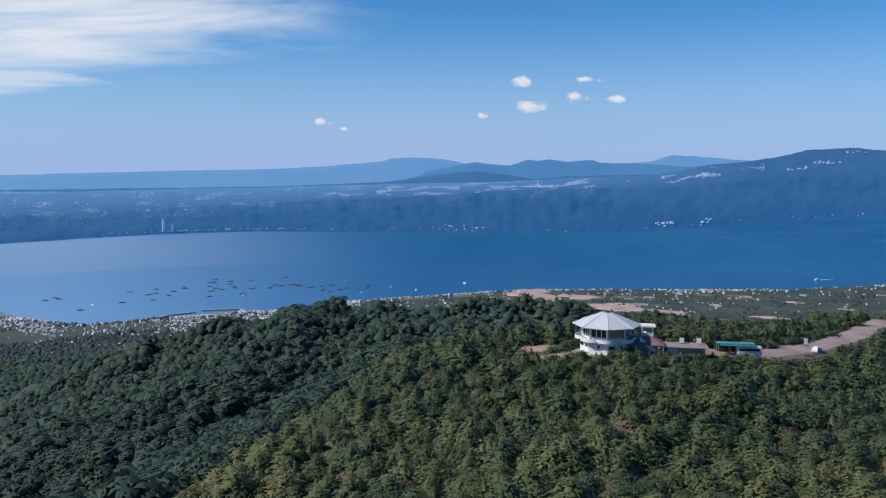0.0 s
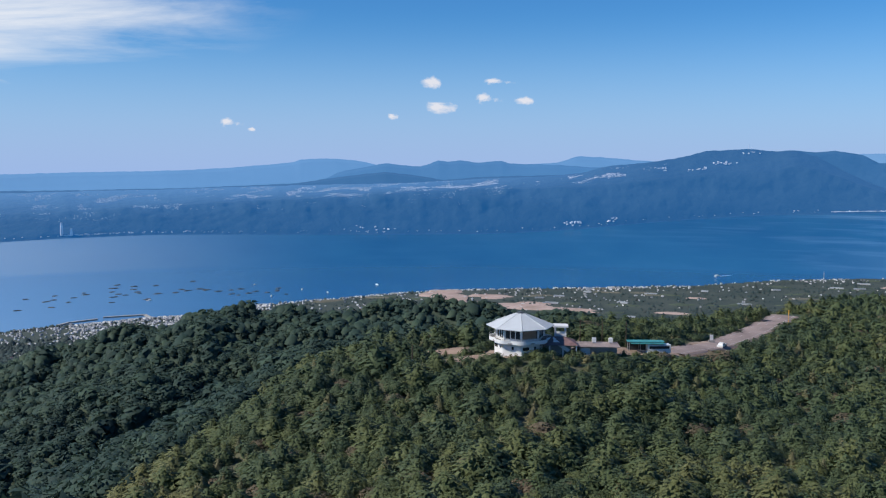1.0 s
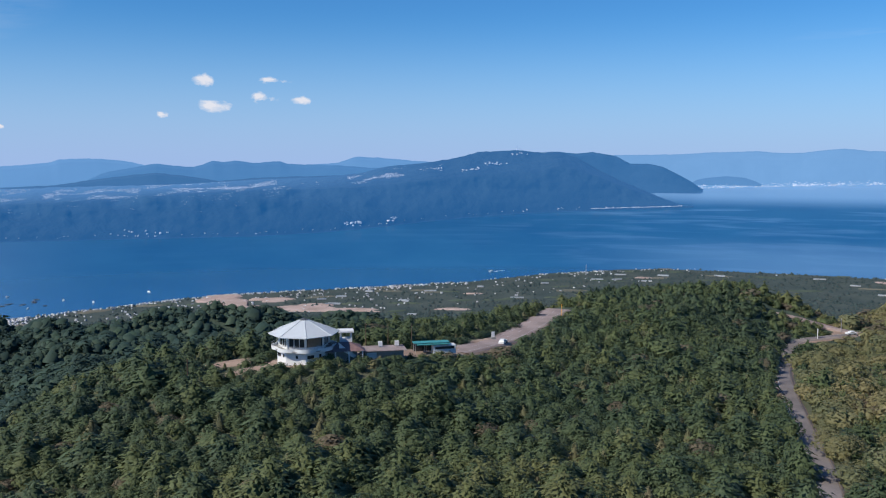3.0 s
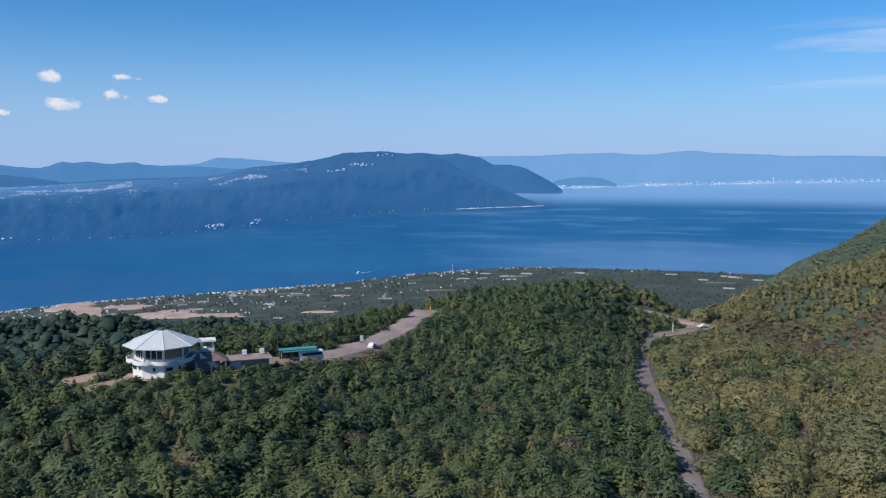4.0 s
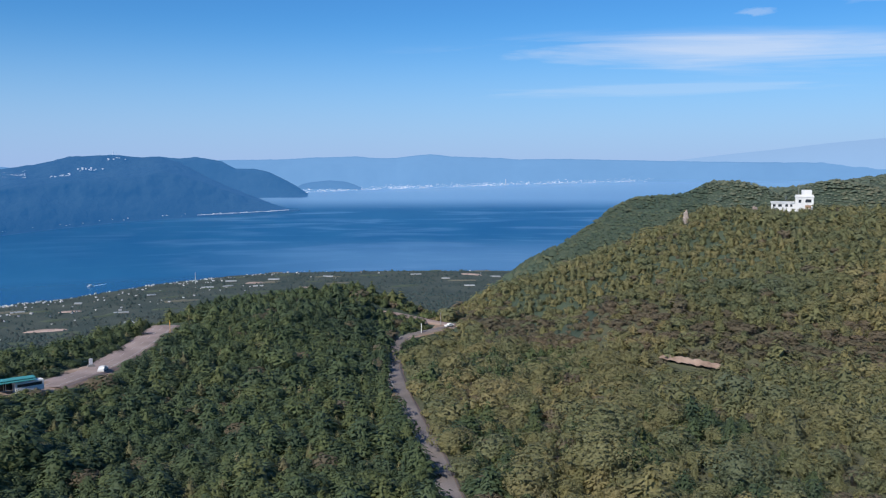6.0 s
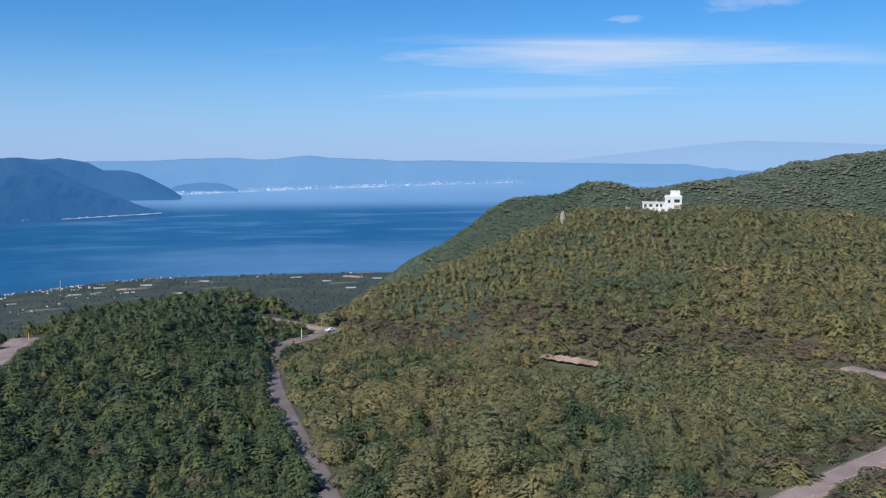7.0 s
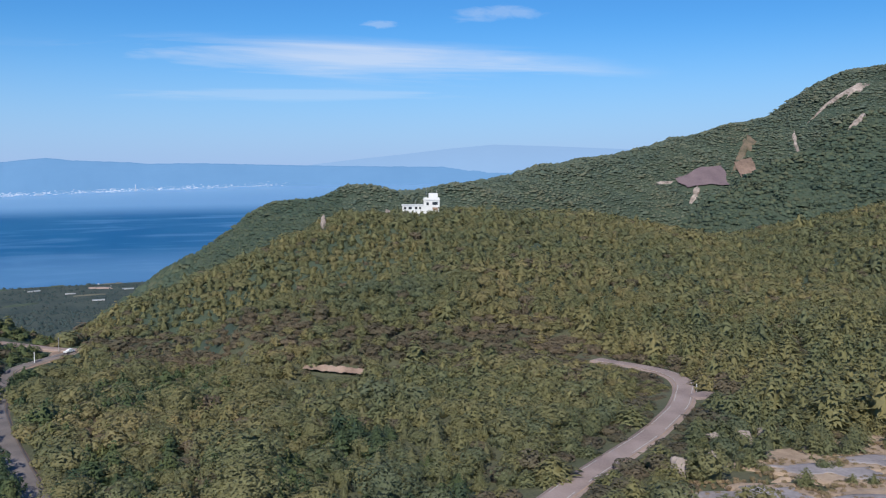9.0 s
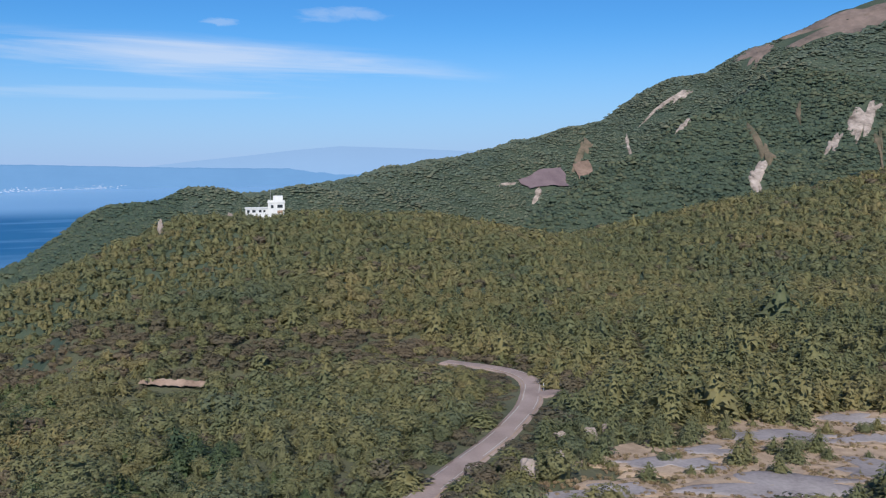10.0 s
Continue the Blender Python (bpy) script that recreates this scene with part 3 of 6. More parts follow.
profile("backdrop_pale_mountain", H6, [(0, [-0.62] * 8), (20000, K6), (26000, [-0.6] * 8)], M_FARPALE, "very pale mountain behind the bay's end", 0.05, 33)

# ---- roads, clearings and bare slopes in plan ----
ROAD_VALLEY = [(118, 17.5), (148, 26.0), (175.4, 32.8), (203.4, 40.9), (239, 50.6), (273, 58.5), (297, 62.5), (318, 66.5), (338, 69.5), (352, 68), (362, 61), (373, 52)]
ROAD_SPUR = [(375, 47), (378, 58), (380, 70), (377, 84)]
ROAD_BEND = [(118, -14), (138, -33), (152.9, -50.3), (165.2, -65.4), (177.4, -80), (195, -97), (207, -106), (217, -112.5), (228, -115.5), (240, -114), (256, -107)]
ROAD_PARK = [(203, 131), (217, 132), (232, 134.5), (255, 138.5), (278, 143), (298, 148.5), (316, 152.5)]
CLEARINGS = [  # heading-free plan: x, y, half length, half width, turn in degrees
    (161, 150, 11, 8.5, 0), (184, 137, 15, 5, -35), (153, 165, 7, 3, -30), (150, 154, 7, 4, -20), (203, 131, 10, 5.5, 10), (230, 133, 11, 7, 10), (374, 55, 6, 4, 0)]
SLABS = [(137, -75, 8.5, 3.6, 62), (143.5, -93, 8.5, 4.4, 62), (145.5, -105, 5.5, 2.8, 62), (126, -99, 15, 6, 62), (147, -125, 10.5, 5.2, 66), (149.5, -149, 8, 4, 50), (125, -122, 8, 6, 62), (138, -140, 6, 3.5, 60), (124, -82, 6, 3, 62)]
STONY = (141, -113, 46, 19, -84)  # straw and slabs, thinly grown
BARE = [(273.5, -31.5, 8, 1.6, 63)]


def inside_oval(x, y, oval, grow=0.0):
    cx, cy, a, b, turn = oval
    c, s = math.cos(radians(turn)), math.sin(radians(turn))
    u, v = (x - cx) * c + (y - cy) * s, (y - cy) * c - (x - cx) * s
    return (u / (a + grow)) ** 2 + (v / (b + grow)) ** 2 < 1


def to_road(x, y):
    return [along([(a, b, 0) for a, b in r], x, y)[0] for r in (ROAD_VALLEY, ROAD_SPUR, ROAD_BEND, ROAD_PARK)]


# ---- plants ----
def unit(v):
    return v / np.maximum(np.linalg.norm(v, axis=-1, keepdims=True), 1e-6)


def sprays(centres, normals, ways, long, short, rng, out):
    """Small uneven three-cornered leaf sprays: one for each centre, lying across its normal, long along its way. out: the way the crown faces there."""
    k = len(centres)
    u = unit(ways - normals * (ways * normals).sum(-1, keepdims=True) + 1e-4)
    v = np.cross(normals, u)
    cu = np.array([-0.8, -0.5, 1.3]) * rng.uniform(0.7, 1.25, (k, 3)) * long[:, None]
    cv = np.array([-1.0, 1.0, 0.0]) * rng.uniform(0.7, 1.25, (k, 3)) * short[:, None]
    sag = rng.uniform(-0.15, 0.15, (k, 3)) * long[:, None]
    verts = centres[:, None] + cu[..., None] * u[:, None] + cv[..., None] * v[:, None] + sag[..., None] * normals[:, None]
    face_way = np.cross(verts[:, 1] - verts[:, 0], verts[:, 2] - verts[:, 0])
    turned = (face_way * out).sum(-1) < 0
    verts[turned] = verts[turned][:, ::-1]
    shade = unit(0.8 * out[:, None] + 0.22 * unit(face_way)[:, None] * np.where(turned, -1, 1)[:, None, None] + 0.25 * unit(verts - centres[:, None]))
    return verts.reshape(-1, 3), np.arange(3 * k).reshape(-1, 3), shade.reshape(-1, 3)


def core(rng, k, rings):
    """The dense inside of a crown: uneven rings of triangles. rings: (radius, height)."""
    a = np.arange(k) * 2 * math.pi / k + rng.uniform(0, 6)
    v = np.concatenate([np.stack([r * np.cos(a + 0.3 * i), r * np.sin(a + 0.3 * i), np.full(k, z)], -1) * rng.uniform(0.85, 1.1, (k, 1)) for i, (r, z) in enumerate(rings)])
    f = []
    for i in range(len(rings) - 1):
        for j in range(k):
            p, q, r, s = i * k + j, i * k + (j + 1) % k, (i + 1) * k + (j + 1) % k, (i + 1) * k + j
            f += [(p, q, r), (p, r, s)]
    return v, np.array(f), unit(unit(v * np.array([1, 1, 0])) + np.array([0, 0, 0.9]) * v[:, 2:])


def joined(*pieces):
    vs, fs, ns, n = [], [], [], 0
    for v, f, w in pieces:
        vs.append(v)
        fs.append(f + n)
        ns.append(w)
        n += len(v)
    return np.concatenate(vs), np.concatenate(fs), np.concatenate(ns)


def pine_crown(rng, tiers, pads):
    """Layered domed needle pads on whorls of limbs, for a tree 1 high and about 0.9 wide."""
    cs, ns, ws, ls, os = [], [], [], [], []
    for i in range(tiers):
        u = (i + 0.3 * rng.uniform(-1, 1)) / max(tiers - 1, 1)
        r = 0.47 * (1.02 - 0.78 * max(u, 0) ** 2.2) * rng.uniform(0.80, 1.15)
        m = max(3, int(round(pads * (1.3 - 1.0 * u))))
        a = np.arange(m) * 2.39996 + rng.uniform(0, 6)
        limbs = int(rng.integers(4, 7))
        phase = rng.uniform(0, 6)
        limb = 1 + 0.28 * np.sin(a * limbs + phase)
        rad = r * limb * np.sqrt(rng.uniform(0.12, 1.08, m))
        droop = 0.10 * np.sin(a * limbs + phase)
        cs.append(np.stack([rad * np.cos(a), rad * np.sin(a), 0.16 + 0.80 * u + rng.uniform(-0.012, 0.012, m) - 0.16 * (rad - 0.5 * r) + 0.3 * droop * r], -1))
        ns.append(unit(np.stack([0.45 * np.cos(a) * rad / r, 0.45 * np.sin(a) * rad / r, np.ones(m)], -1) + rng.normal(0, 0.16, (m, 3))))
        ws.append(np.stack([np.cos(a), np.sin(a), 0 * a - 0.1], -1) + rng.normal(0, 0.4, (m, 3)))
        ls.append(np.full(m, 0.150 / math.sqrt(pads / 14)) * rng.uniform(0.75, 1.25, m) * (1 - 0.4 * u))
        k = rad / r
        os.append(unit(np.stack([k * np.cos(a), k * np.sin(a), 0.35 + 0.75 * u + 0.3 * (1 - k)], -1)))
    cs.append(np.array([[0, 0, 0.95], [0, 0, 0.96]]))
    ns.append(np.array([[0, 1.0, 0.2], [1.0, 0, 0.2]]))
    ws.append(np.array([[0, 0, 1.0], [0, 0, 1.0]]))
    ls.append(np.array([0.06, 0.06]))
    os.append(np.array([[0, 0.3, 1.0], [0.3, 0, 1.0]]))
    ls = np.concatenate(ls)
    inner = core(rng, 5, ((0.24, 0.0), (0.27, 0.3), (0.17, 0.62), (0.03, 0.86))) if pads > 12 else core(rng, 4, ((0.34, 0.0), (0.26, 0.5), (0.03, 0.88)))
    return joined(inner, sprays(np.concatenate(cs), np.concatenate(ns), np.concatenate(ws), ls, ls * 0.6, rng, unit(np.concatenate(os))))


def round_crown(rng, count, low=0.2, wide=0.5):
    """Leaf sprays in clumps all over a lumpy dome 1 high."""
    clumps = max(count // 9, 1)
    i = np.arange(count) + 0.5
    z = 1 - 1.4 * i / count
    a = i * 2.39996 + rng.uniform(0, 6)
    r = np.sqrt(np.maximum(1 - z * z, 0))
    way = np.stack([r * np.cos(a), r * np.sin(a), z], -1)
    if clumps > 4:  # draw the sprays together round the ends of the boughs
        j = np.arange(clumps) + 0.5
        zc, ac = 1 - 1.35 * j / clumps, j * 2.39996 + rng.uniform(0, 6)
        rc = np.sqrt(np.maximum(1 - zc * zc, 0))
        bough = np.stack([rc * np.cos(ac), rc * np.sin(ac), zc], -1)
        near = (way @ bough.T).argmax(1)
        off = way - bough[near]
        swell = 0.30 * math.sqrt(30 / clumps)
        reach = (0.80 + 0.13 * rng.normal(0, 1, clumps))[near]
        c = bough[near] * reach[:, None] + off * 0.75 + way * 0.16 + rng.normal(0, 0.03, (count, 3))
        n = unit(off / swell * 0.9 + way + np.array([0, 0, 0.45]) + rng.normal(0, 0.25, (count, 3)))
        out = unit(way + off / swell * 0.8 + np.array([0, 0, 0.2 if count > 130 else 0.8]))
    else:
        c = way * (0.92 + rng.uniform(-0.16, 0.1, count))[:, None]
        n = unit(way + np.array([0, 0, 0.55]) + rng.normal(0, 0.3, (count, 3)))
        out = unit(way * 0.8 + np.array([0, 0, 0.7]))
    c = np.stack([wide * c[:, 0], wide * c[:, 1], 0.5 + low / 2 + (0.5 - low / 2) * c[:, 2]], -1)
    size = (0.92 if count > 60 else 0.84) * wide * math.sqrt(4 / count) * rng.uniform(0.7, 1.25, count)
    inner = core(rng, 5, ((0.30 * wide / 0.5, 0.05), (0.32 * wide / 0.5, 0.45), (0.18, 0.74), (0.02, 0.84))) if count > 60 else core(rng, 4, ((0.40, 0.0), (0.33, 0.55), (0.03, 0.86)))
    return joined(inner, sprays(c, n, np.stack([-np.sin(a), np.cos(a), 0 * a], -1) + rng.normal(0, 0.6, (count, 3)), size, size * 0.8, rng, out))


def spire_crown(rng, count):
    """A slender young tree: sprays in whorls along one stem."""
    z = np.sort(rng.uniform(0.06, 0.98, count) ** 1.15)
    whorl = max(5, count // 14)
    z = 0.6 * z + 0.4 * np.round(z * whorl) / whorl
    a = np.arange(count) * 2.39996 + rng.uniform(-0.4, 0.4, count)
    r = 0.46 * (1.04 - z) ** 0.75 * np.sqrt(rng.uniform(0.12, 1.15, count))
    c = np.stack([r * np.cos(a), r * np.sin(a), z - 0.2 * r], -1)
    n = unit(np.stack([0.5 * np.cos(a), 0.5 * np.sin(a), 0.9 + 0 * a], -1) + rng.normal(0, 0.28, (count, 3)))
    size = 0.27 * math.sqrt(9 / count) * (1.3 - 0.75 * z) * rng.uniform(0.7, 1.25, count)
    inner = core(rng, 4, ((0.30, 0.0), (0.20, 0.45), (0.03, 0.85)))
    out = unit(np.stack([np.cos(a), np.sin(a), 0.55 + 0 * a], -1))
    return joined(inner, sprays(c, n, np.stack([np.cos(a), np.sin(a), 0.3 + 0 * a], -1) + rng.normal(0, 0.4, (count, 3)), size, size * 0.65, rng, out))


def dome_crown(rng, k=5):
    """A far tree crown as an uneven dome."""
    a = np.arange(k) * 2 * math.pi / k
    r0, r1 = 0.52 * rng.uniform(0.75, 1.2, k), 0.33 * rng.uniform(0.7, 1.3, k)
    v = np.concatenate([np.stack([r0 * np.cos(a), r0 * np.sin(a), rng.uniform(0.0, 0.35, k)], -1),
                        np.stack([r1 * np.cos(a + 0.4), r1 * np.sin(a + 0.4), rng.uniform(0.55, 0.9, k)], -1)])
    v = np.concatenate([v, [[0.0, 0.0, 1.0]]])
    f = []
    for i in range(k):
        j = (i + 1) % k
        f += [(i, j, k + j), (i, k + j, k + i), (k + i, k + j, 2 * k)]
    return v, np.array(f), unit(v * np.array([1.5, 1.5, 1]) + np.array([0, 0, 0.1]))


def tuft_crown(rng, k=5):
    """The smallest far crown: a low uneven cap."""
    a = np.arange(k) * 2 * math.pi / k
    r = 0.56 * rng.uniform(0.7, 1.25, k)
    v = np.stack([r * np.cos(a), r * np.sin(a), rng.uniform(0.0, 0.3, k)], -1)
    v = np.concatenate([v, [[rng.uniform(-0.12, 0.12), rng.uniform(-0.12, 0.12), 1.0]]])
    return v, np.array([(i, (i + 1) % k, k) for i in range(k)]), unit(v * np.array([1.6, 1.6, 1]) + np.array([0, 0, 0.25]))


def grove(name, mat, makers, places, label, seed):
    """All the plants of one kind as one object. places: (n, 6) of x, y, z, width, height, tint."""
    rng = np.random.default_rng(seed)
    kinds = [m(rng) for m in makers]
    pick = rng.integers(0, len(kinds), len(places))
    vs, fs, ts, ns, start = [], [], [], [], 0
    for k, (v, f, w) in enumerate(kinds):
        some = places[pick == k]
        if not len(some):
            continue
        a = rng.uniform(0, 2 * math.pi, len(some))
        c, s = np.cos(a)[:, None], np.sin(a)[:, None]
        lean = rng.normal(0, 0.06, (len(some), 2))
        z = v[None, :, 2] * some[:, 4:5]
        x = (v[None, :, 0] * c - v[None, :, 1] * s) * some[:, 3:4] + some[:, 0:1] + lean[:, 0:1] * z
        y = (v[None, :, 0] * s + v[None, :, 1] * c) * some[:, 3:4] + some[:, 1:2] + lean[:, 1:2] * z
        vs.append(np.stack([x, y, z + some[:, 2:3]], -1).reshape(-1, 3))
        fs.append((f[None] + start + (np.arange(len(some)) * len(v))[:, None, None]).reshape(-1, f.shape[1]))
        ns.append(np.stack([w[None, :, 0] * c - w[None, :, 1] * s, w[None, :, 0] * s + w[None, :, 1] * c, w[None, :, 2] + 0 * c], -1).reshape(-1, 3))
        ts.append(np.repeat(some[:, 5], len(v)))
        start += len(some) * len(v)
    ob = fast_mesh(name, np.concatenate(vs), np.concatenate(fs), mat, tint=np.concatenate(ts), smooth=True, normals=np.concatenate(ns))
    return tagged(ob, label, "trees", kind="stuff")


def scatter(head0, head1, near, far, spacing, rng):
    """Jittered places in a sector round the origin."""
    n = int(2 * far / spacing)
    i, j = np.meshgrid(np.arange(n) - n // 2, np.arange(n) - n // 2)
    x = (i + 0.5 * (j % 2) + rng.uniform(-0.38, 0.38, i.shape)).ravel() * spacing
    y = (j * 0.9 + rng.uniform(-0.38, 0.38, i.shape)).ravel() * spacing
    d, h = np.hypot(x, y), np.degrees(np.arctan2(x, y))
    keep = (d > near) & (d < far) & (h > head0) & (h < head1)
    return x[keep], y[keep]


TREE_RNG = np.random.default_rng(21)
near_x, near_y = [], []
for a, b, s in ((25, 112, 4.8), (112, 205, 3.7), (205, 350, 3.6), (350, 570, 3.4)):
    x, y = scatter(6, 152, a, b, s, TREE_RNG)
    near_x.append(x)
    near_y.append(y)
x, y = np.concatenate(near_x), np.concatenate(near_y)
d = np.hypot(x, y)
roads = to_road(x, y)
ok = (roads[0] > np.where(y > np.interp(x, [0, 150, 270, 400], [-4, 26, 58, 60]), 3.3, 3.6)) & (roads[1] > 4.2) & (roads[2] > 4.1) & (roads[3] > 5.6)
for o in CLEARINGS:
    ok &= ~inside_oval(x, y, o, 1.0)
sparse = TREE_RNG.uniform(0, 1, len(x))
for o in SLABS:
    ok &= ~(inside_oval(x, y, o, 1.0) & (sparse < 0.96))
for o in BARE:
    ok &= ~inside_oval(x, y, o, 1.2)
ok &= ~(inside_oval(x, y, STONY) & (sparse < 0.52))
for bx, by in ((150.5, -69), (151.5, -76), (166.5, -86.5), (166, -93), (167, -98), (180.5, -128.5), (202, -203)):
    ok &= np.hypot(x - bx + 1.5, y - by - 0.7) > 2.4  # the rocks stand clear
ok &= ~((np.hypot(x - 446, (y + 105)) < 11))
ok &= ~inside_oval(x, y, (204, -109.5, 4.6, 3.0, -62), 0.6)
edge_y = np.interp(x, [p[0] for p in EDGE[:9]], [p[1] for p in EDGE[:9]])
beyond = (y > edge_y + 30) & (x < 380)  # the wood on the outer slope has bigger crowns
ok &= ~beyond
x, y, d = x[ok], y[ok], d[ok]
z = height(x, y)
u = TREE_RNG.uniform(0, 1, len(x))
patchy = rough(x, y, 2, 8)
heading = np.degrees(np.arctan2(x, y))
hill_g = (y > np.interp(x, [0, 150, 270, 400], [-4, 27, 58, 60])) & (d < 420)
south = (heading > 112) & (y < -95) & (d < 330)
valley = ~hill_g & ~south & (d < 315)
kind = np.full(len(x), 1)  # 0 pine, 1 leafy, 2 sapling, 3 dry scrub
rim = np.clip((80 - x) / 70, 0, 1)
kind = np.where(hill_g, np.where(u < 0.66 - 0.3 * rim, 0, np.where(u < 0.86 + 0.06 * patchy - 0.3 * rim, 1, np.where(u < 0.97, 2, 3))), kind)
broad = rough(x, y, 0, 6)
kind = np.where(valley, np.where(u < 0.34, 0, np.where(u < 0.74 + 0.10 * broad, 1, np.where(u < 0.97 - 0.5 * np.clip(broad - 0.25, 0, 1), 2, 3))), kind)
kind = np.where(south, np.where(u < 0.72, 0, np.where(u < 0.80, 1, np.where(u < 0.95, 2, 3))), kind)
rest = ~hill_g & ~valley & ~south
belt = np.exp(-(along([(385, 32, 0), (345, 10, 0), (315, -8, 0), (296, -32, 0), (284, -55, 0), (277, -82, 0), (281, -105, 0)], x, y)[0] / 15) ** 2)
dry_band = np.exp(-(along([(196, -108, 0), (223, -143, 0), (243, -170, 0)], x, y)[0] / 7) ** 2)
kind = np.where(rest, np.where(u < 0.28 - 0.18 * belt, 0, np.where(u < 0.86 - 0.46 * belt, 1, np.where(u < 0.96 - 0.40 * belt - 0.2 * np.clip(broad - 0.3, 0, 1), 2, 3))), kind)
kind = np.where(~hill_g & (TREE_RNG.uniform(0, 1, len(x)) < 0.68 * belt + 0.6 * dry_band), 3, kind)
kind = np.where((to_road(x, y)[2] < 10) & (u > 0.35) & (y < -30), 3, kind)
kind = np.where(inside_oval(x, y, STONY) & (kind == 3), 2, kind)
grow = np.exp(TREE_RNG.normal(0, 0.26, len(x)))
wide = np.choose(kind, [4.6, 4.3, 3.2, 4.2]) * grow * np.where(d > 340, 0.92, 1.0)
tall = np.choose(kind, [4.1, 3.2, 2.9, 2.5]) * grow * np.where(d > 340, 0.85, 1.0) * np.where(hill_g, 1.0, 1 - 0.32 * belt)
wide = np.where((to_road(x, y)[2] < 7) & (kind == 3), wide * 0.7, wide)
wide, tall = np.where(hill_g & (kind == 0), wide * 1.12, wide), np.where(hill_g, tall * 0.9, tall)
big = valley & (y > -45) & (to_road(x, y)[2] > 22) & (TREE_RNG.uniform(0, 1, len(x)) < 0.045) & (kind == 1)
wide, tall = np.where(big, wide * 2.1, wide), np.where(big, tall * 2.0, tall)
wide, tall = np.where(south & (kind == 0), wide * 1.25, wide), np.where(south & (kind == 0), tall * 1.45, tall)
at_slab = np.zeros(len(x), bool)
for o in SLABS:
    at_slab |= inside_oval(x, y, o, 3.0)
tall, wide = np.where(at_slab, tall * 0.5, tall), np.where(at_slab, wide * 0.55, wide)
stony = inside_oval(x, y, STONY) & ~at_slab
tall, wide = np.where(stony, tall * 0.72, tall), np.where(stony, wide * 0.72, wide)
by_road = (to_road(x, y)[2] < 9) | (to_road(x, y)[0] < 8) & ~hill_g
tall = np.where(by_road & (d < 330), tall * np.where(to_road(x, y)[2] < 9, 0.55, 0.8), tall)
in_front = along([(210, -100, 0), (232, -107, 0), (254, -100, 0)], x, y)[0] < 13
tall = np.where(in_front, tall * 0.5, tall)
for o in [(264, -25, 14, 10, 63), (362, 58, 16, 11, 0)]:
    tall = np.where(inside_oval(x, y, o), tall * 0.45, tall)
at_park = to_road(x, y)[3] < 11
tall = np.where(at_park & (y < 150), np.minimum(tall, 1.9), tall)
by_house = np.hypot(x - 165, y - 140) < 26
tall = np.where(by_house, np.minimum(tall, 2.3), tall)
verge_wood = hill_g & (to_road(x, y)[0] < 6.5) & (x > 160) & (x < 335)
tall = np.where(verge_wood, np.maximum(tall, 3.8) * 1.4, tall)
by_shelter = np.hypot(x - 190, y - 126) < 15
tall = np.where(by_shelter, np.minimum(tall, 2.2), tall)
lift = np.choose(kind, [-0.25, -0.3, -0.1, -0.3])
# sunlight on the near hill's low-x slope is put into its tint
places = np.stack([x, y, z + lift, wide, tall, np.clip(0.45 + 0.6 * (TREE_RNG.uniform(0, 1, len(x)) - 0.5) + 0.24 * patchy + 0.22 * broad + 0.35 * hill_g * np.clip((120 - x) / 60, 0, 1), 0, 1)], -1)
front = np.where((d > 122) & (heading > 14) & (heading < 148), d, 1e6)
order = np.argsort(front)[:300]
single = np.zeros(len(x), bool)
single[order] = True
KINDS = [("pine_wood", M_PINE, "dense young pines with layered dark green needle pads", lambda r, n: pine_crown(r, *n), [(11, 32), (8, 18), (5, 8)]),
         ("leafy_wood", M_LEAF, "low rounded evergreen trees covering the hillside", lambda r, n: round_crown(r, *n), [(320,), (120,), (30,)]),
         ("sapling_thicket", M_SAPLING, "slender yellow-green saplings crowded on the slope", lambda r, n: spire_crown(r, *n), [(150,), (60,), (20,)]),
         ("dry_scrub", M_BROWN, "low reddish-brown dry scrub between the trees", lambda r, n: round_crown(r, *n), [(110,), (50,), (16,)])]
big &= ~single
grove("large_trees", M_LEAF, [lambda r: round_crown(r, 1100)] * 8, places[big], "larger pale green broadleaf trees above the valley scrub", 55)
single |= big
for n, (name, mat, label, make, grades) in enumerate(KINDS):
    for g, (a, b) in enumerate(((112, 205), (205, 350), (0, 570))):
        mine = (kind == n) & ~single & (d >= a) & (d < b)
        if g == 2:
            mine = (kind == n) & ~single & ((d < 112) | (d >= 350))
        if mine.any():
            if n == 1 and (hill_g & mine).any():
                grove(name, M_PINE, [lambda r, q=grades[g], m=make: m(r, q)] * 6, places[mine & hill_g], "dark rounded evergreen trees among the pines", 500 + g)
                mine = mine & ~hill_g
                if not mine.any():
                    continue
            if n == 0:  # the pines south of the bend are paler
                dark = hill_g | valley & (y > -12 + 45 * broad)
                light = ~dark[mine]
                if light.any():
                    grove(name, M_PINE_PALE, [lambda r, q=grades[g], m=make: m(r, q)] * 6, places[mine][light], "paler olive-green pines with layered pads", 400 + g)
                mine = mine & dark
                if not mine.any():
                    continue
            grove(name, mat, [lambda r, q=grades[g], m=make: m(r, q)] * 6, places[mine], label, 100 * n + g)



def part(name, bm, mat, parent=None, label="", smooth=False):
    """Links a bmesh as one mesh object under a thing or a part."""
    me = bpy.data.meshes.new(name)
    bm.normal_update()
    bm.to_mesh(me)
    bm.free()
    me.materials.append(mat)
    if smooth:
        me.polygons.foreach_set("use_smooth", [True] * len(me.polygons))
    ob = new(name, me)
    ob.parent = parent
    if label:
        tagged(ob, label)
    return ob


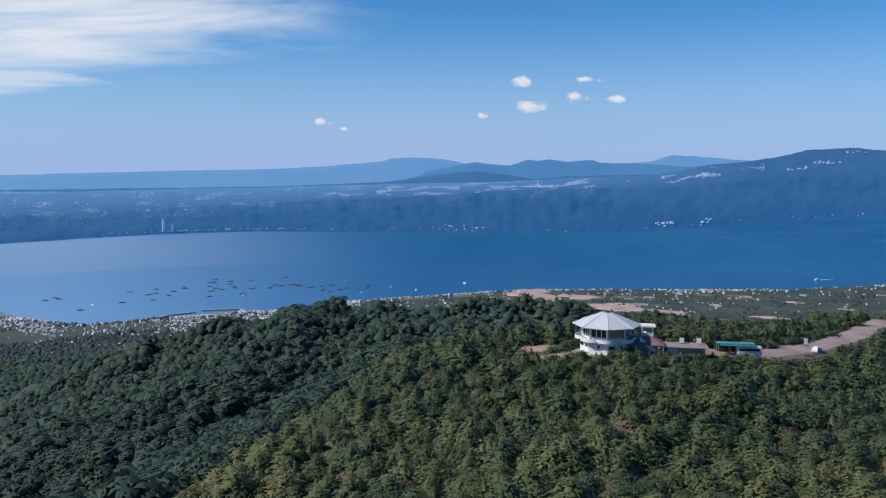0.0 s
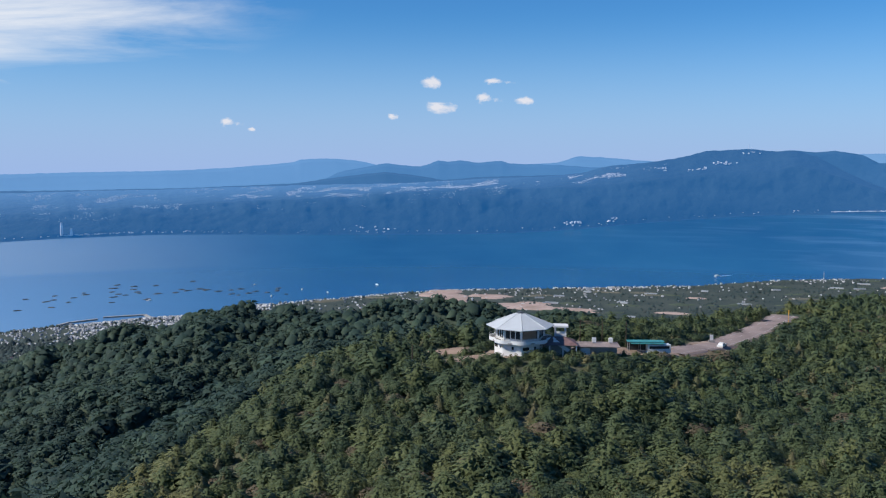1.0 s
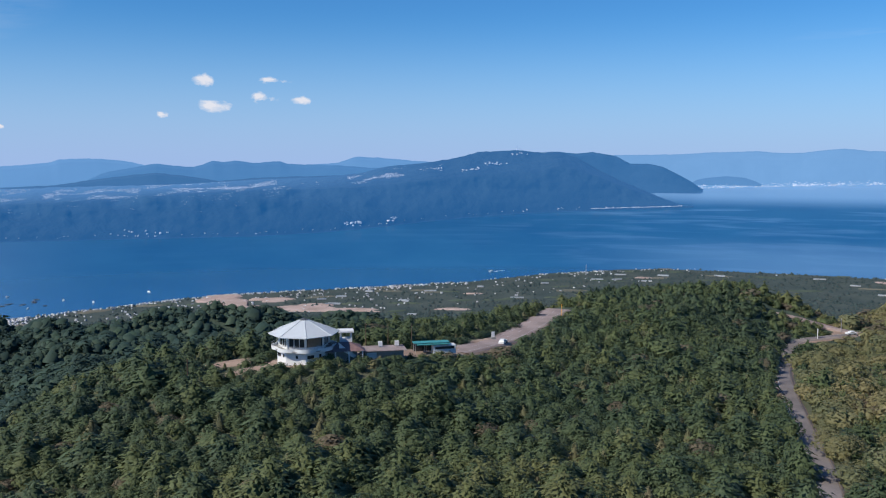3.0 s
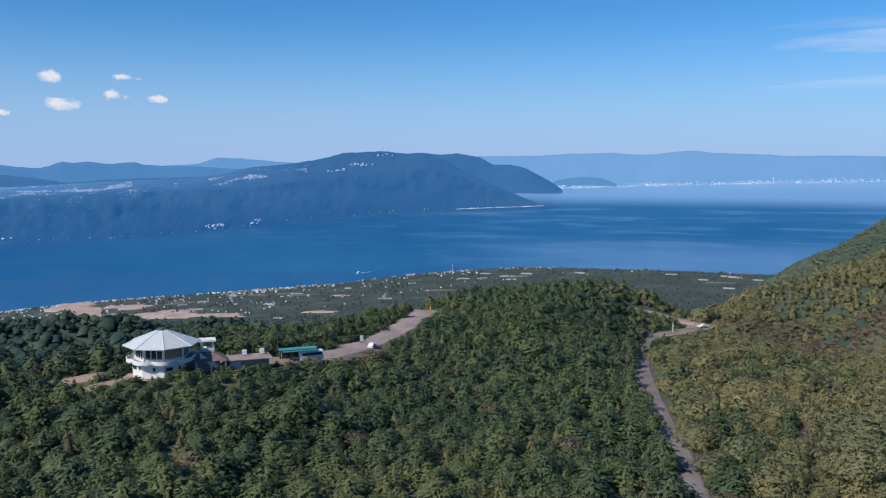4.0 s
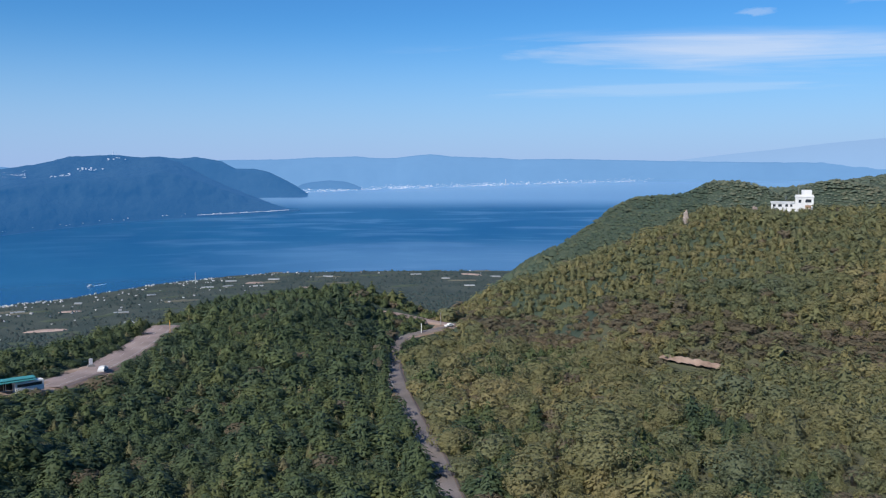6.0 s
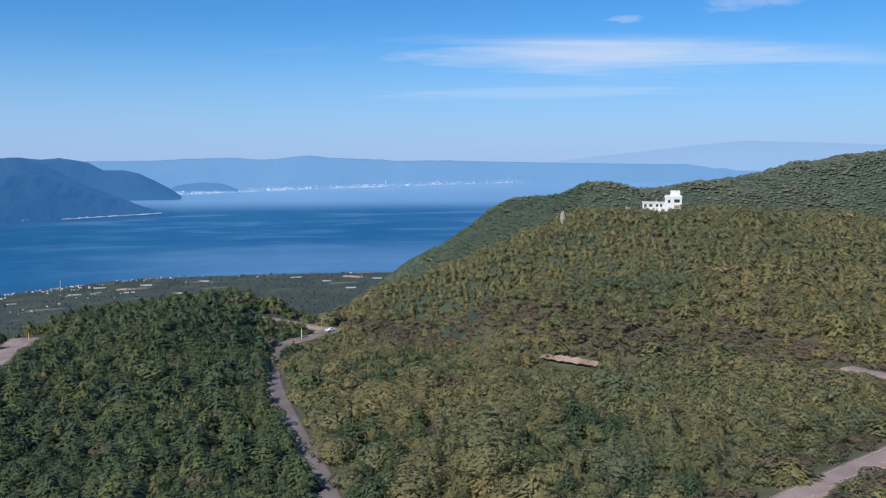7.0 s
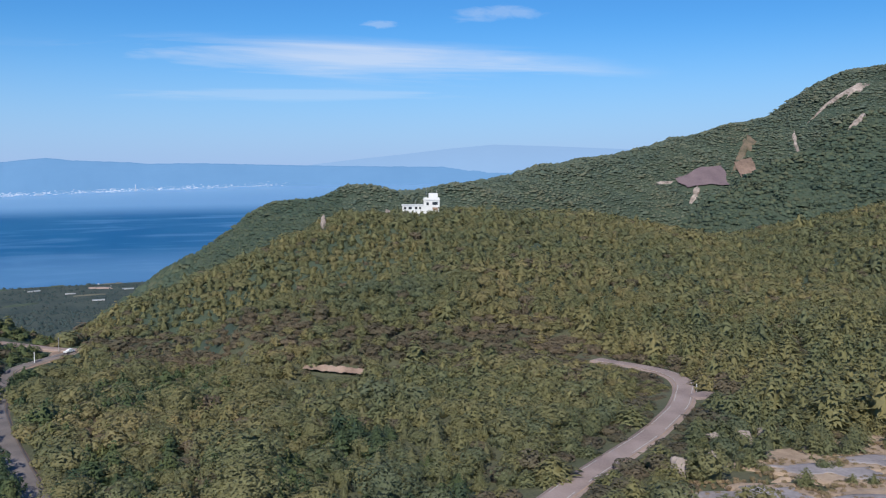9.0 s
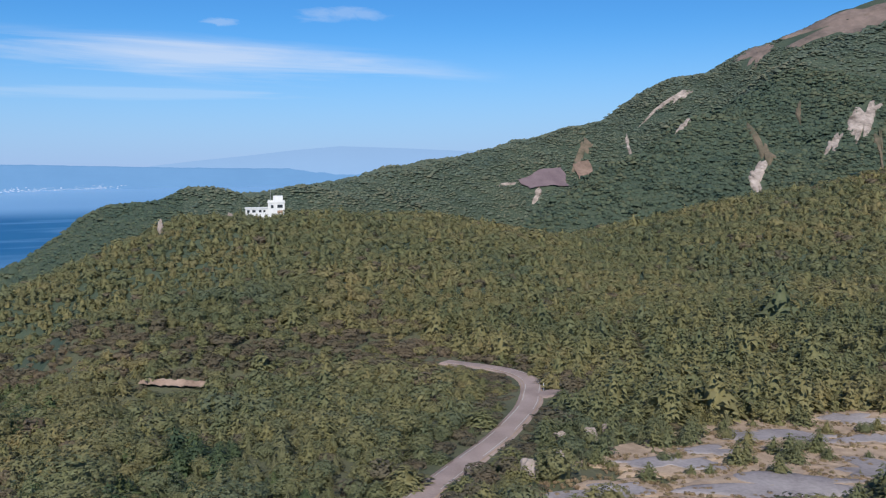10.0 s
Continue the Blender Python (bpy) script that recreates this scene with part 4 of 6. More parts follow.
def rod(bm, p, q, r0, r1, sides=6):
    """A tapered round bar from p to q."""
    p, q = Vector(p), Vector(q)
    m = (q - p).to_track_quat("Z", "Y").to_matrix()
    rings = [[bm.verts.new(c + m @ Vector((r * math.cos(2 * math.pi * i / sides), r * math.sin(2 * math.pi * i / sides), 0))) for i in range(sides)] for c, r in ((p, r0), (q, r1))]
    for i in range(sides):
        j = (i + 1) % sides
        bm.faces.new((rings[0][i], rings[0][j], rings[1][j], rings[1][i]))
    bm.faces.new(rings[0][::-1])
    bm.faces.new(rings[1])
    return bm


# the trees that stand nearest, each a thing of its own
SINGLES = [("pine_tree", "young pine with layered dark green pads on the slope", 0), ("evergreen_tree", "low rounded evergreen tree with dense dark leaves", 1),
           ("sapling_tree", "slender yellow-green sapling among the pines", 2), ("dry_bush", "low brown dry bush between the saplings", 3)]
stem_rng = np.random.default_rng(77)
for name, label, n in SINGLES:
    models = []
    for v in range(5):
        base = tagged(new(name), label, "bush" if n == 3 else "tree", "plants on the near slope")
        bm = rod(bmesh.new(), (0, 0, -0.1), (0.02, 0.0, 0.55), 0.035, 0.022)
        rod(bm, (0.02, 0, 0.55), (0.0, 0.01, 0.92), 0.022, 0.006)
        for i in range(7):
            t, h0 = stem_rng.uniform(0, 6.28), 0.25 + 0.09 * i
            rod(bm, (0.01, 0, h0), (0.28 * (1.1 - h0) * math.cos(t), 0.28 * (1.1 - h0) * math.sin(t), h0 + 0.06), 0.012, 0.004, 4)
        part("trunk", bm, M_BARK, base)
        verts, faces, ways = KINDS[n][3](np.random.default_rng(900 + 10 * n + v), [(13, 52), (460,), (260,), (240,)][n])
        crown = fast_mesh("crown", verts, faces, M_PINE if n == 1 else KINDS[n][1], smooth=True, normals=ways)
        crown.parent = base
        models.append(base)
    used = 0
    for px, py, pz, pw, ph, pt in places[single & ~big & (kind == n)]:
        turn = stem_rng.uniform(0, 360)
        m = pose(px, py, pz, 0, 0, turn) @ Matrix.Diagonal((pw, pw, ph, 1))
        if used < 5:
            models[used].matrix_basis = m
        else:
            k = int(stem_rng.integers(0, 5))
            keep = models[k].matrix_basis.copy()
            models[k].matrix_basis = Matrix.Identity(4)
            copy_thing(models[k], m)
            models[k].matrix_basis = keep
        used += 1
    for spare in models[used:]:
        for o in (*spare.children, spare):
            bpy.data.objects.remove(o)

# far woods as domed crowns
fx, fy = [], []
for h0, h1, a, b, s in ((2, 52, 150, 480, 5.2), (52, 80, 150, 480, 6.5), (2, 66, 480, 1000, 6.0), (2, 66, 1000, 1900, 8.4), (78, 152, 560, 1150, 4.3), (78, 152, 1150, 2450, 5.7), (66, 78, 560, 1900, 8), (4, 90, 1900, 3380, 7.6)):
    x, y = scatter(h0, h1, a, b, s, TREE_RNG)
    if a == 150:
        keep = (y > np.interp(x, [p[0] for p in EDGE[:9]], [p[1] for p in EDGE[:9]]) + 30)
        x, y = x[keep], y[keep]
    fx.append(x)
    fy.append(y)
x, y = np.concatenate(fx), np.concatenate(fy)
d = np.hypot(x, y)
SCARS = [  # bare slopes on the mountain: x, y, half length, half width, turn
    (1370, -888, 46, 20, -80), (1375, -980, 24, 17, -60), (1418, -1222, 56, 4.5, 92), (1388, -1096, 29, 4.0, 149), (1425, -1018, 34, 12, -48),
    (660, -668, 22, 7, -38), (654, -822, 36, 9, -63), (648, -764, 22, 4.0, -64), (1322, -1640, 150, 42, 56), (1405, -1462, 62, 22, -70), (1386, -820, 17, 3, -90),
    (688, -708, 26, 6, -30), (1348, -856, 17, 6, -50), (1416, -1256, 22, 10, 100), (785, -684, 8, 3, -80), (608, -784, 27, 1.8, -46), (716, -791, 16, 2.5, -40), (622, -802, 20, 3, -50)]
QUARRY = [(1440, 1500, 120, 55, 40), (1535, 1345, 150, 40, -58), (1510, 1665, 130, 60, 35), (1590, 1560, 60, 30, -45)]
for o in QUARRY:
    ok_q = inside_oval(x, y, o, 5)
    x, y, d = x[~ok_q], y[~ok_q], d[~ok_q]
ok = np.ones(len(x), bool)
for o in SCARS:
    ok &= ~inside_oval(x, y, o, 0.5)
z = height(x, y)
shore_d = np.interp(np.degrees(np.arctan2(x, y)), *zip(*SHORE))
head_of = np.degrees(np.arctan2(x, y))
in_town = (head_of > 18.6) & (head_of < 31) & (d > shore_d - 270) | (head_of < 11.8) & (d > shore_d - 260)
ok &= ~(in_town & (TREE_RNG.uniform(0, 1, len(x)) < 0.85))
ok &= (d < shore_d - 40) & ((z > 22) | (TREE_RNG.uniform(0, 1, len(x)) < 0.72 + 0.7 * rough(x, y, 1, 7)))
ok &= z < 655 - 60 * TREE_RNG.uniform(-1, 1, len(x))
crest_d = np.interp(np.degrees(np.arctan2(x, y)), [96, 97, 100, 106, 110, 114, 118, 122, 127, 132, 137, 141, 146, 160], [1900, 1430, 1350, 1400, 1500, 1600, 1700, 1800, 1900, 2000, 2100, 2200, 2300, 2500])
ok &= (d < crest_d + 70) | (TREE_RNG.uniform(0, 1, len(x)) < 0.12)
x, y, z, d = x[ok], y[ok], z[ok], d[ok]
g = np.exp(TREE_RNG.normal(0, 0.28, len(x)))
size = np.where(y < 0, np.interp(d, [500, 1150, 2400], [4.9, 5.6, 7.4]), np.interp(d, [150, 480, 1000, 1160, 2400], [6.6, 7.6, 7.8, 9.5, 11])) * g
size = np.where((z < 30) & (d > 1500), 7.2 * g, size)
places = np.stack([x, y, z - 0.6, size, np.where((z < 30) & (d > 1500), 4.6, np.where(y < 0, np.interp(d, [500, 1150, 2400], [2.2, 2.4, 3.0]), np.interp(d, [150, 1000, 2400], [5.6, 5.6, 5.6]))) * g, np.clip(0.5 + 0.8 * (TREE_RNG.uniform(0, 1, len(x)) - 0.5) + 0.3 * rough(x, y, 0, 6), 0, 1)], -1)
near_far = d < 620
grove("broadleaf_wood", M_WOOD_FAR, [lambda r: round_crown(r, 90)] * 6, places[d < 300], "dark green broadleaf forest under the plateau's edge", 4)
grove("broadleaf_wood", M_WOOD_FAR, [lambda r: round_crown(r, 24)] * 6, places[near_far & (d >= 300)], "dark green broadleaf forest on the lower slopes", 5)
mid_far = (d >= 620) & (d < 1150)
grove("broadleaf_wood", M_WOOD_FAR, [lambda r: round_crown(r, 14)] * 6 + [dome_crown] * 6, places[mid_far & (x > 0) & (y > 0)], "dark green broadleaf forest below the plateau", 7)
plain = (z < 30) & (d > 1500)
grove("plain_trees", M_PLAINTREE, [tuft_crown] * 12, places[plain], "scattered trees and hedges on the coastal plain", 8)
east = (np.degrees(np.arctan2(x, y)) > 80)
grove("foothill_wood", M_WOOD_FAR, [dome_crown] * 14, places[(d >= 1150) & ~plain & ~east], "dark forest on the low hills above the shore", 9)
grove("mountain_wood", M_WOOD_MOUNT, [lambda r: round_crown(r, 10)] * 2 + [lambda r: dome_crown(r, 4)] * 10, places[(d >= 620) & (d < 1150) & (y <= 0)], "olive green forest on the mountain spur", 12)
seaward = np.degrees(np.arctan2(x, y)) < 99.5
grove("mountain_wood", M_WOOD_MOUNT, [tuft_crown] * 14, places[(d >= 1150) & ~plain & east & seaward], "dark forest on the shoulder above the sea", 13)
grove("mountain_wood", M_WOOD_RIDGE, [tuft_crown] * 14, places[(d >= 1150) & ~plain & east & ~seaward], "distant closed forest covering the volcano's flanks", 6)

# ---- roads and bare ground ----
def curve_points(pts, step=2.5):
    """A smooth run of points through pts."""
    p = np.array(pts, float)
    p = np.concatenate([[2 * p[0] - p[1]], p, [2 * p[-1] - p[-2]]])
    out = []
    for a, b, c, e in zip(p, p[1:], p[2:], p[3:]):
        n = max(2, int(np.hypot(*(c - b)) / step))
        for u in np.arange(n) / n:
            out.append(0.5 * (2 * b + (c - a) * u + (2 * a - 5 * b + 4 * c - e) * u * u + (3 * b - a - 3 * c + e) * u ** 3))
    return np.array(out + [p[-2]])


def road_level(q):
    z = height(q[:, 0], q[:, 1])
    pad = np.concatenate([np.full(4, z[0]), z, np.full(4, z[-1])])
    return np.convolve(pad, np.ones(9) / 9, "valid") + 0.45


def strip(name, pts, offsets, drops, mat, parent=None, lift=0.0, skip=None):
    """A band along a line. offsets: places across it; drops: height of each under the crown."""
    q = curve_points(pts)
    t = np.gradient(q, axis=0)
    t /= np.linalg.norm(t, axis=1, keepdims=True)
    n = np.stack([-t[:, 1], t[:, 0]], -1)
    z = road_level(q)
    xs = q[:, :1] + n[:, :1] * np.array(offsets)
    ys = q[:, 1:] + n[:, 1:] * np.array(offsets)
    zs = z[:, None] - np.array(drops) + lift
    if skip:
        on = [i for i in range(len(q) - 1) if i % skip[0] < skip[1]]
        bm = bmesh.new()
        for i in on:
            bm.faces.new([bm.verts.new((xs[a, b], ys[a, b], zs[a, b])) for a, b in ((i, 0), (i + 1, 0), (i + 1, 1), (i, 1))])
        return part(name, bm, mat, parent)
    ob = sheet(name, xs, ys, zs, mat)
    ob.parent = parent
    return ob


def road(name, pts, width, label, lines, mat=M_ROAD):
    w = width / 2
    body = strip(name, pts, [-w - 2.2, -w - 0.7, -w, 0, w, w + 0.7, w + 2.2], [2.6, 0.15, 0.04, 0, 0.04, 0.15, 2.6], mat)
    tagged(body, label, "road", kind="structure")
    strip("verge", pts, [-w - 1.6, -w - 0.2], [0.9, 0.02], M_EARTH, body, 0.03)
    strip("verge", pts, [w + 0.2, w + 1.6], [0.02, 0.9], M_EARTH, body, 0.03)
    for at, dash in lines:
        strip("lane_line", pts, [at - 0.07, at + 0.07], [0, 0], M_LINE, body, 0.03, dash)
    return body


road("road_valley", ROAD_VALLEY, 3.5, "narrow asphalt valley road with tree shade in its grey", [(1.6, None)], M_ROAD_SHADED)
road("road_spur", ROAD_SPUR, 3.6, "short asphalt spur at the road junction", [])
road("road_bend", ROAD_BEND, 4.1, "pinkish-grey asphalt road round a hairpin bend", [(1.85, (9, 7)), (-1.7, (7, 5))])
road("road_parking", ROAD_PARK, 8.6, "wide worn asphalt road climbing to the viewpoint", [(0.0, (4, 2)), (2.6, (4, 2)), (-3.4, None)])


def bare(name, oval, mat, label, category, lift=0.25, ragged=0.22, rings=7, turns=64, seed=0.0, kind=""):
    """A bare patch with an uneven edge, lying on the ground."""
    cx, cy, a, b, turn = oval
    c, s = math.cos(radians(turn)), math.sin(radians(turn))
    u = np.linspace(0, 2 * math.pi, turns, endpoint=False)
    edge = 1 + 0 * u
    for w, amount in ((1, 0.5), (2, 0.8), (3, 0.7), (4, 0.4), (5, 0.5), (8, 0.3), (11, 0.25), (14, 0.2), (17, 0.2)):
        edge = edge + ragged * amount * np.sin(w * u + seed * (w + 1.3) * 2.1)
    edge = np.maximum(edge, 0.25)
    k = np.linspace(0.02, 1, rings)[:, None]
    lx, ly = a * k * edge * np.cos(u), b * k * edge * np.sin(u)
    px, py = cx + lx * c - ly * s, cy + lx * s + ly * c
    pz = height(px, py) + lift * np.where(k > 0.97, -0.6, 1.0) + 0 * px
    px, py, pz = (np.concatenate([v, v[:, :1]], 1) for v in (px, py, pz))
    ob = sheet(name, px[::-1], py[::-1], pz[::-1], mat)
    return tagged(ob, label, category, kind=kind)


bare("bare_clearing", (STONY[0], STONY[1], STONY[2] + 1, STONY[3] + 1, STONY[4]), M_STRAW, "dry straw-coloured grass and stones between old slabs", "ground", 0.40, 0.28, rings=30, turns=120, seed=4.4, kind="structure")
for i, o in enumerate(SLABS):
    bare("bare_clearing", (o[0], o[1], o[2] + 2.5, o[3] + 2.2, o[4] + 9), M_STRAW, "dry straw-coloured grass round an old concrete slab", "ground", 0.52, 0.30, seed=i * 1.7, kind="structure")
    bare("concrete_slab", o, M_SLAB, "weathered grey concrete slab with patches of ash", "slab", 0.64, 0.34, seed=i * 2.1, kind="structure")
bare("layby", (204, -109.5, 4.6, 3.0, -62), M_ROAD, "worn asphalt layby on the bend's outer edge", "layby", 0.45, 0.05, seed=2.2, kind="structure")
grass_rng = np.random.default_rng(64)
gx, gy = [], []
for o in SLABS:
    n = int(6 * (o[2] + o[3]) * 2)
    t, k = grass_rng.uniform(0, 2 * math.pi, n), grass_rng.normal(1.15, 0.22, n)
    lx, ly = (o[2] + 0.8) * k * np.cos(t), (o[3] + 0.8) * k * np.sin(t)
    c, w = math.cos(radians(o[4])), math.sin(radians(o[4]))
    gx.append(o[0] + lx * c - ly * w)
    gy.append(o[1] + lx * w + ly * c)
gx, gy = np.concatenate(gx), np.concatenate(gy)
size = grass_rng.uniform(0.3, 0.95, len(gx))
grove("dry_grass", M_STRAWTUFT, [lambda r: round_crown(r, 16)] * 6, np.stack([gx, gy, height(gx, gy) + 0.15, size * 1.2, size * 0.8, grass_rng.uniform(0, 1, len(gx))], -1), "straw-coloured grass tufts along the slab edges", 65)
# a low cut bank facing the valley
bank_u = np.linspace(0, 1, 40)
bx, by = 279.0 - 8.5 * bank_u, -23.5 - 16.5 * bank_u
rise = 0.75 * np.sqrt(np.clip(np.sin(math.pi * (0.04 + 0.94 * bank_u)), 0, 1)) * (1 + 0.28 * np.sin(bank_u * 23) + 0.16 * np.sin(bank_u * 61))
steps = np.array([-0.5, 0.0, 0.5, 1.0, 1.3])[:, None]
across = np.array([-2.6, -1.2, -0.5, 0.2, 1.8])[:, None]
bank = sheet("earth_bank", bx + 0.89 * across, by - 0.46 * across, height(bx, by) + 0.7 + rise * steps * np.where(steps > 1, 0.3, 1.0) + 0.12 * np.sin(40 * bank_u + 3 * steps), M_EARTH)
tagged(bank, "pale bare earth bank cut into the slope", "ground", kind="structure")
for i, o in enumerate(CLEARINGS):
    bare("gravel_clearing", o, M_EARTH, "trodden pale gravel round the viewpoint", "ground", 0.22, 0.15, seed=i * 1.3, kind="structure")
SCAR_LOOK = [(M_PURPLE, "purplish sprayed concrete slope above a debris dam"), (M_EARTH, "brown bare earth cutting on the mountain"), (M_SCAR_ROCK, "pale rock scar below the ridge"),
             (M_SCAR_ROCK, "narrow pale rock scar on the slope"), (M_SCRUB, "thin brown scrub on a stony slope"), (M_SCAR_ROCK, "pinkish rock slide on the mountain spur"),
             (M_SCAR_ROCK, "pale cliff face on the mountain spur"), (M_SCAR_ROCK, "small pale cliff face on the spur"), (M_SUMMIT, "bare reddish-brown rock of the summit ridge"),
             (M_SUMMIT, "bare brown rock below the summit"), (M_SCAR_ROCK, "pale works yard by the dam"), (M_SCRUB, "stony scrub slope above a rock slide"), (M_SCAR_ROCK, "whitish concrete dam foot under the sprayed slope"),
             (M_SCAR_ROCK, "bright bare rock at the head of a scar"), (M_SCAR_ROCK, "small pale rock patch on the spur"), (M_SCRUB, "narrow gully of thin brown scrub"),
             (M_SCRUB, "thin stony streak in the spur's forest"), (M_SCRUB, "brown scrub below a pale cliff face")]


def cut_face(name, corners, mat, label, lift=4.5):
    """A four-cornered cutting lying on the slope, with slightly uneven sides. corners: top left, top right, foot right, foot left."""
    u, v = np.meshgrid(np.linspace(0, 1, 22), np.linspace(0, 1, 14))
    u, v = u + 0.025 * np.sin(9 * v + 1) * (1 - 2 * u), v + 0.03 * np.sin(11 * u) * (1 - v)
    (ax, ay), (bx, by), (cx, cy), (ex, ey) = corners
    px = (ax * (1 - u) + bx * u) * (1 - v) + (ex * (1 - u) + cx * u) * v
    py = (ay * (1 - u) + by * u) * (1 - v) + (ey * (1 - u) + cy * u) * v
    return tagged(sheet(name, px, py, height(px, py) + lift, mat), label, "rock face", kind="structure")


cut_face("rock_scar", [(1388, -837), (1389, -938), (1346, -924), (1362, -850)], M_PURPLE, "purplish sprayed concrete slope above a debris dam")
cut_face("rock_scar", [(1397, -968), (1391, -1003), (1350, -988), (1356, -956)], M_SCAR_BROWN, "brown bare earth cutting on the mountain")
for i, (o, (mat, label)) in enumerate(zip(SCARS, SCAR_LOOK)):
    if i > 1:
        bare("rock_scar", o, mat, label, "rock face", 2.6, 0.5, seed=i * 1.9, kind="structure")
for i, o in enumerate(QUARRY):
    bare("earthworks", o, M_EARTH_PINK, "pinkish bare earthworks on the coastal plain", "ground", 2.5, 0.3, seed=i * 2.3, kind="structure")


# ---- boulders ----
def boulder(x, y, wide, deep, tall, seed, label, sink=0.3):
    bm = bmesh.new()
    bmesh.ops.create_icosphere(bm, subdivisions=3, radius=0.5)
    for v in bm.verts:
        p = v.co.copy()
        k = 1 + 0.46 * noise.noise(p * 2.3 + Vector((seed, 0, 0))) + 0.26 * noise.noise(p * 5 + Vector((0, seed, 0))) + 0.08 * noise.noise(p * 11)
        v.co = Vector((p.x * k * wide, p.y * k * deep, (p.z * k + 0.5 - sink / 2) * tall))
    ob = part("boulder", bm, M_ROCK if tall > 8 else M_ROCK_PALE)
    ob.matrix_world = pose(x, y, float(height(x, y)), 0, 0, seed * 50)
    return tagged(ob, label, "boulder", "boulders among the young pines")


for x, y, w, dp, tl, lab in ((150.5, -69, 4.6, 4.0, 5.2, "large pale grey lava boulder among young pines"), (151.5, -76, 3.4, 2.6, 5.4, "tall cleft pale boulder beside a larger one"),
                             (166.5, -86.5, 3.4, 2.6, 3.6, "pale weathered rock half hidden in bushes"), (166, -93, 4.2, 3.0, 3.6, "broad greyish rock outcrop in the thicket"),
                             (167, -98, 2.6, 2.2, 3.4, "small pale rock at the edge of the pines"), (180.5, -128.5, 3.4, 2.6, 6.2, "pointed pale rock standing between pines"),
                             (202, -203, 7, 4, 4.5, "broad pale outcrop on the wooded slope"), (438.5, -54.5, 3.8, 3.6, 9.5, "tall pinkish rock pillar on the hill's shoulder"),
                             (446, -88, 3.0, 2.5, 5.5, "pointed pale rock beside the hilltop station")):
    boulder(x, y, w * 0.8, dp * 0.8, tl * 0.74, x * 0.13 + y * 0.07, lab)


# ---- building helpers ----
def box(bm, cx, cy, z0, sx, sy, sz, turn=0.0):
    m = Matrix.Translation((cx, cy, z0 + sz / 2)) @ Matrix.Rotation(radians(turn), 4, "Z") @ Matrix.Diagonal((sx, sy, sz, 1))
    bmesh.ops.create_cube(bm, size=1, matrix=m)
    return bm


def prism(bm, pts, z0, z1):
    lo, hi = [bm.verts.new((*p, z0)) for p in pts], [bm.verts.new((*p, z1)) for p in pts]
    n = len(pts)
    for i in range(n):
        bm.faces.new((lo[i], lo[(i + 1) % n], hi[(i + 1) % n], hi[i]))
    bm.faces.new(hi)
    bm.faces.new(lo[::-1])
    return bm


def ring_points(n, r, start=0.0):
    return [(r * math.cos(start + 2 * math.pi * i / n), r * math.sin(start + 2 * math.pi * i / n)) for i in range(n)]


def hollow(bm, outer, inner, z0, z1):
    """A wall band between two outlines."""
    n = len(outer)
    v = [[bm.verts.new((*p, z)) for p in pts] for pts, z in ((outer, z0), (outer, z1), (inner, z1), (inner, z0))]
    for i in range(n):
        j = (i + 1) % n
        for a, b in ((0, 1), (1, 2), (2, 3), (3, 0)):
            bm.faces.new((v[a][i], v[a][j], v[b][j], v[b][i]))
    return bm


def gable(bm, sx, sy, z0, rise, over=0.3):
    x, y = sx / 2 + over, sy / 2 + over
    v = [bm.verts.new(p) for p in ((-x, -y, z0), (x, -y, z0), (x, y, z0), (-x, y, z0), (-x, 0, z0 + rise), (x, 0, z0 + rise))]
    for f in ((0, 1, 5, 4), (2, 3, 4, 5), (1, 2, 5), (3, 0, 4), (3, 2, 1, 0)):
        bm.faces.new([v[i] for i in f])
    return bm


# ---- the eight-sided viewing pavilion ----
PX, PY = 160.5, 147.0
PZ = 311.2
pavilion = tagged(new("viewing_pavilion"), "white eight-sided viewing pavilion with grey metal roof", "building")
pavilion.matrix_world = pose(PX, PY, PZ, 0, 0, -47.5 + 3)
S8 = radians(-90)
bm = prism(bmesh.new(), ring_points(8, 6.55, S8), -4.0, -1.9)
part("foundation", bm, M_CONCRETE, pavilion, "pale concrete foundation")
bm = hollow(bmesh.new(), ring_points(8, 6.5, S8), ring_points(8, 6.2, S8), -1.9, 2.75)
part("lower_wall", bm, M_WHITE, pavilion)
part("balcony_floor", prism(bmesh.new(), ring_points(48, 7.4), 2.75, 2.95), M_CONCRETE, pavilion)


def scallop(r, amount, n=96):
    return [((r + amount * abs(math.cos(4 * a + 4 * S8))) * math.cos(a), (r + amount * abs(math.cos(4 * a + 4 * S8))) * math.sin(a)) for a in (2 * math.pi * i / n for i in range(n))]


part("balcony_parapet", hollow(bmesh.new(), scallop(7.15, 0.75), scallop(6.97, 0.75), 2.6, 3.5), M_WHITE, pavilion, "white curved parapet")
bm = hollow(bmesh.new(), scallop(7.10, 0.75), scallop(7.04, 0.75), 4.12, 4.18)
for i in range(48):
    q = scallop(7.07, 0.75)[2 * i]
    rod(bm, (*q, 3.5), (*q, 4.15), 0.02, 0.02, 4)
part("railing", bm, M_STEEL, pavilion, "thin grey steel railing")
# a solid dark block stands for the shade of the room inside
part("upper_core", prism(bmesh.new(), ring_points(8, 4.6, S8), 2.95, 6.2), M_DARKGLASS, pavilion, "dark core standing in for the unlit interior")
bm = hollow(bmesh.new(), ring_points(8, 5.95, S8), ring_points(8, 5.75, S8), 2.95, 3.55)
part("sill_wall", bm, M_WHITE, pavilion)
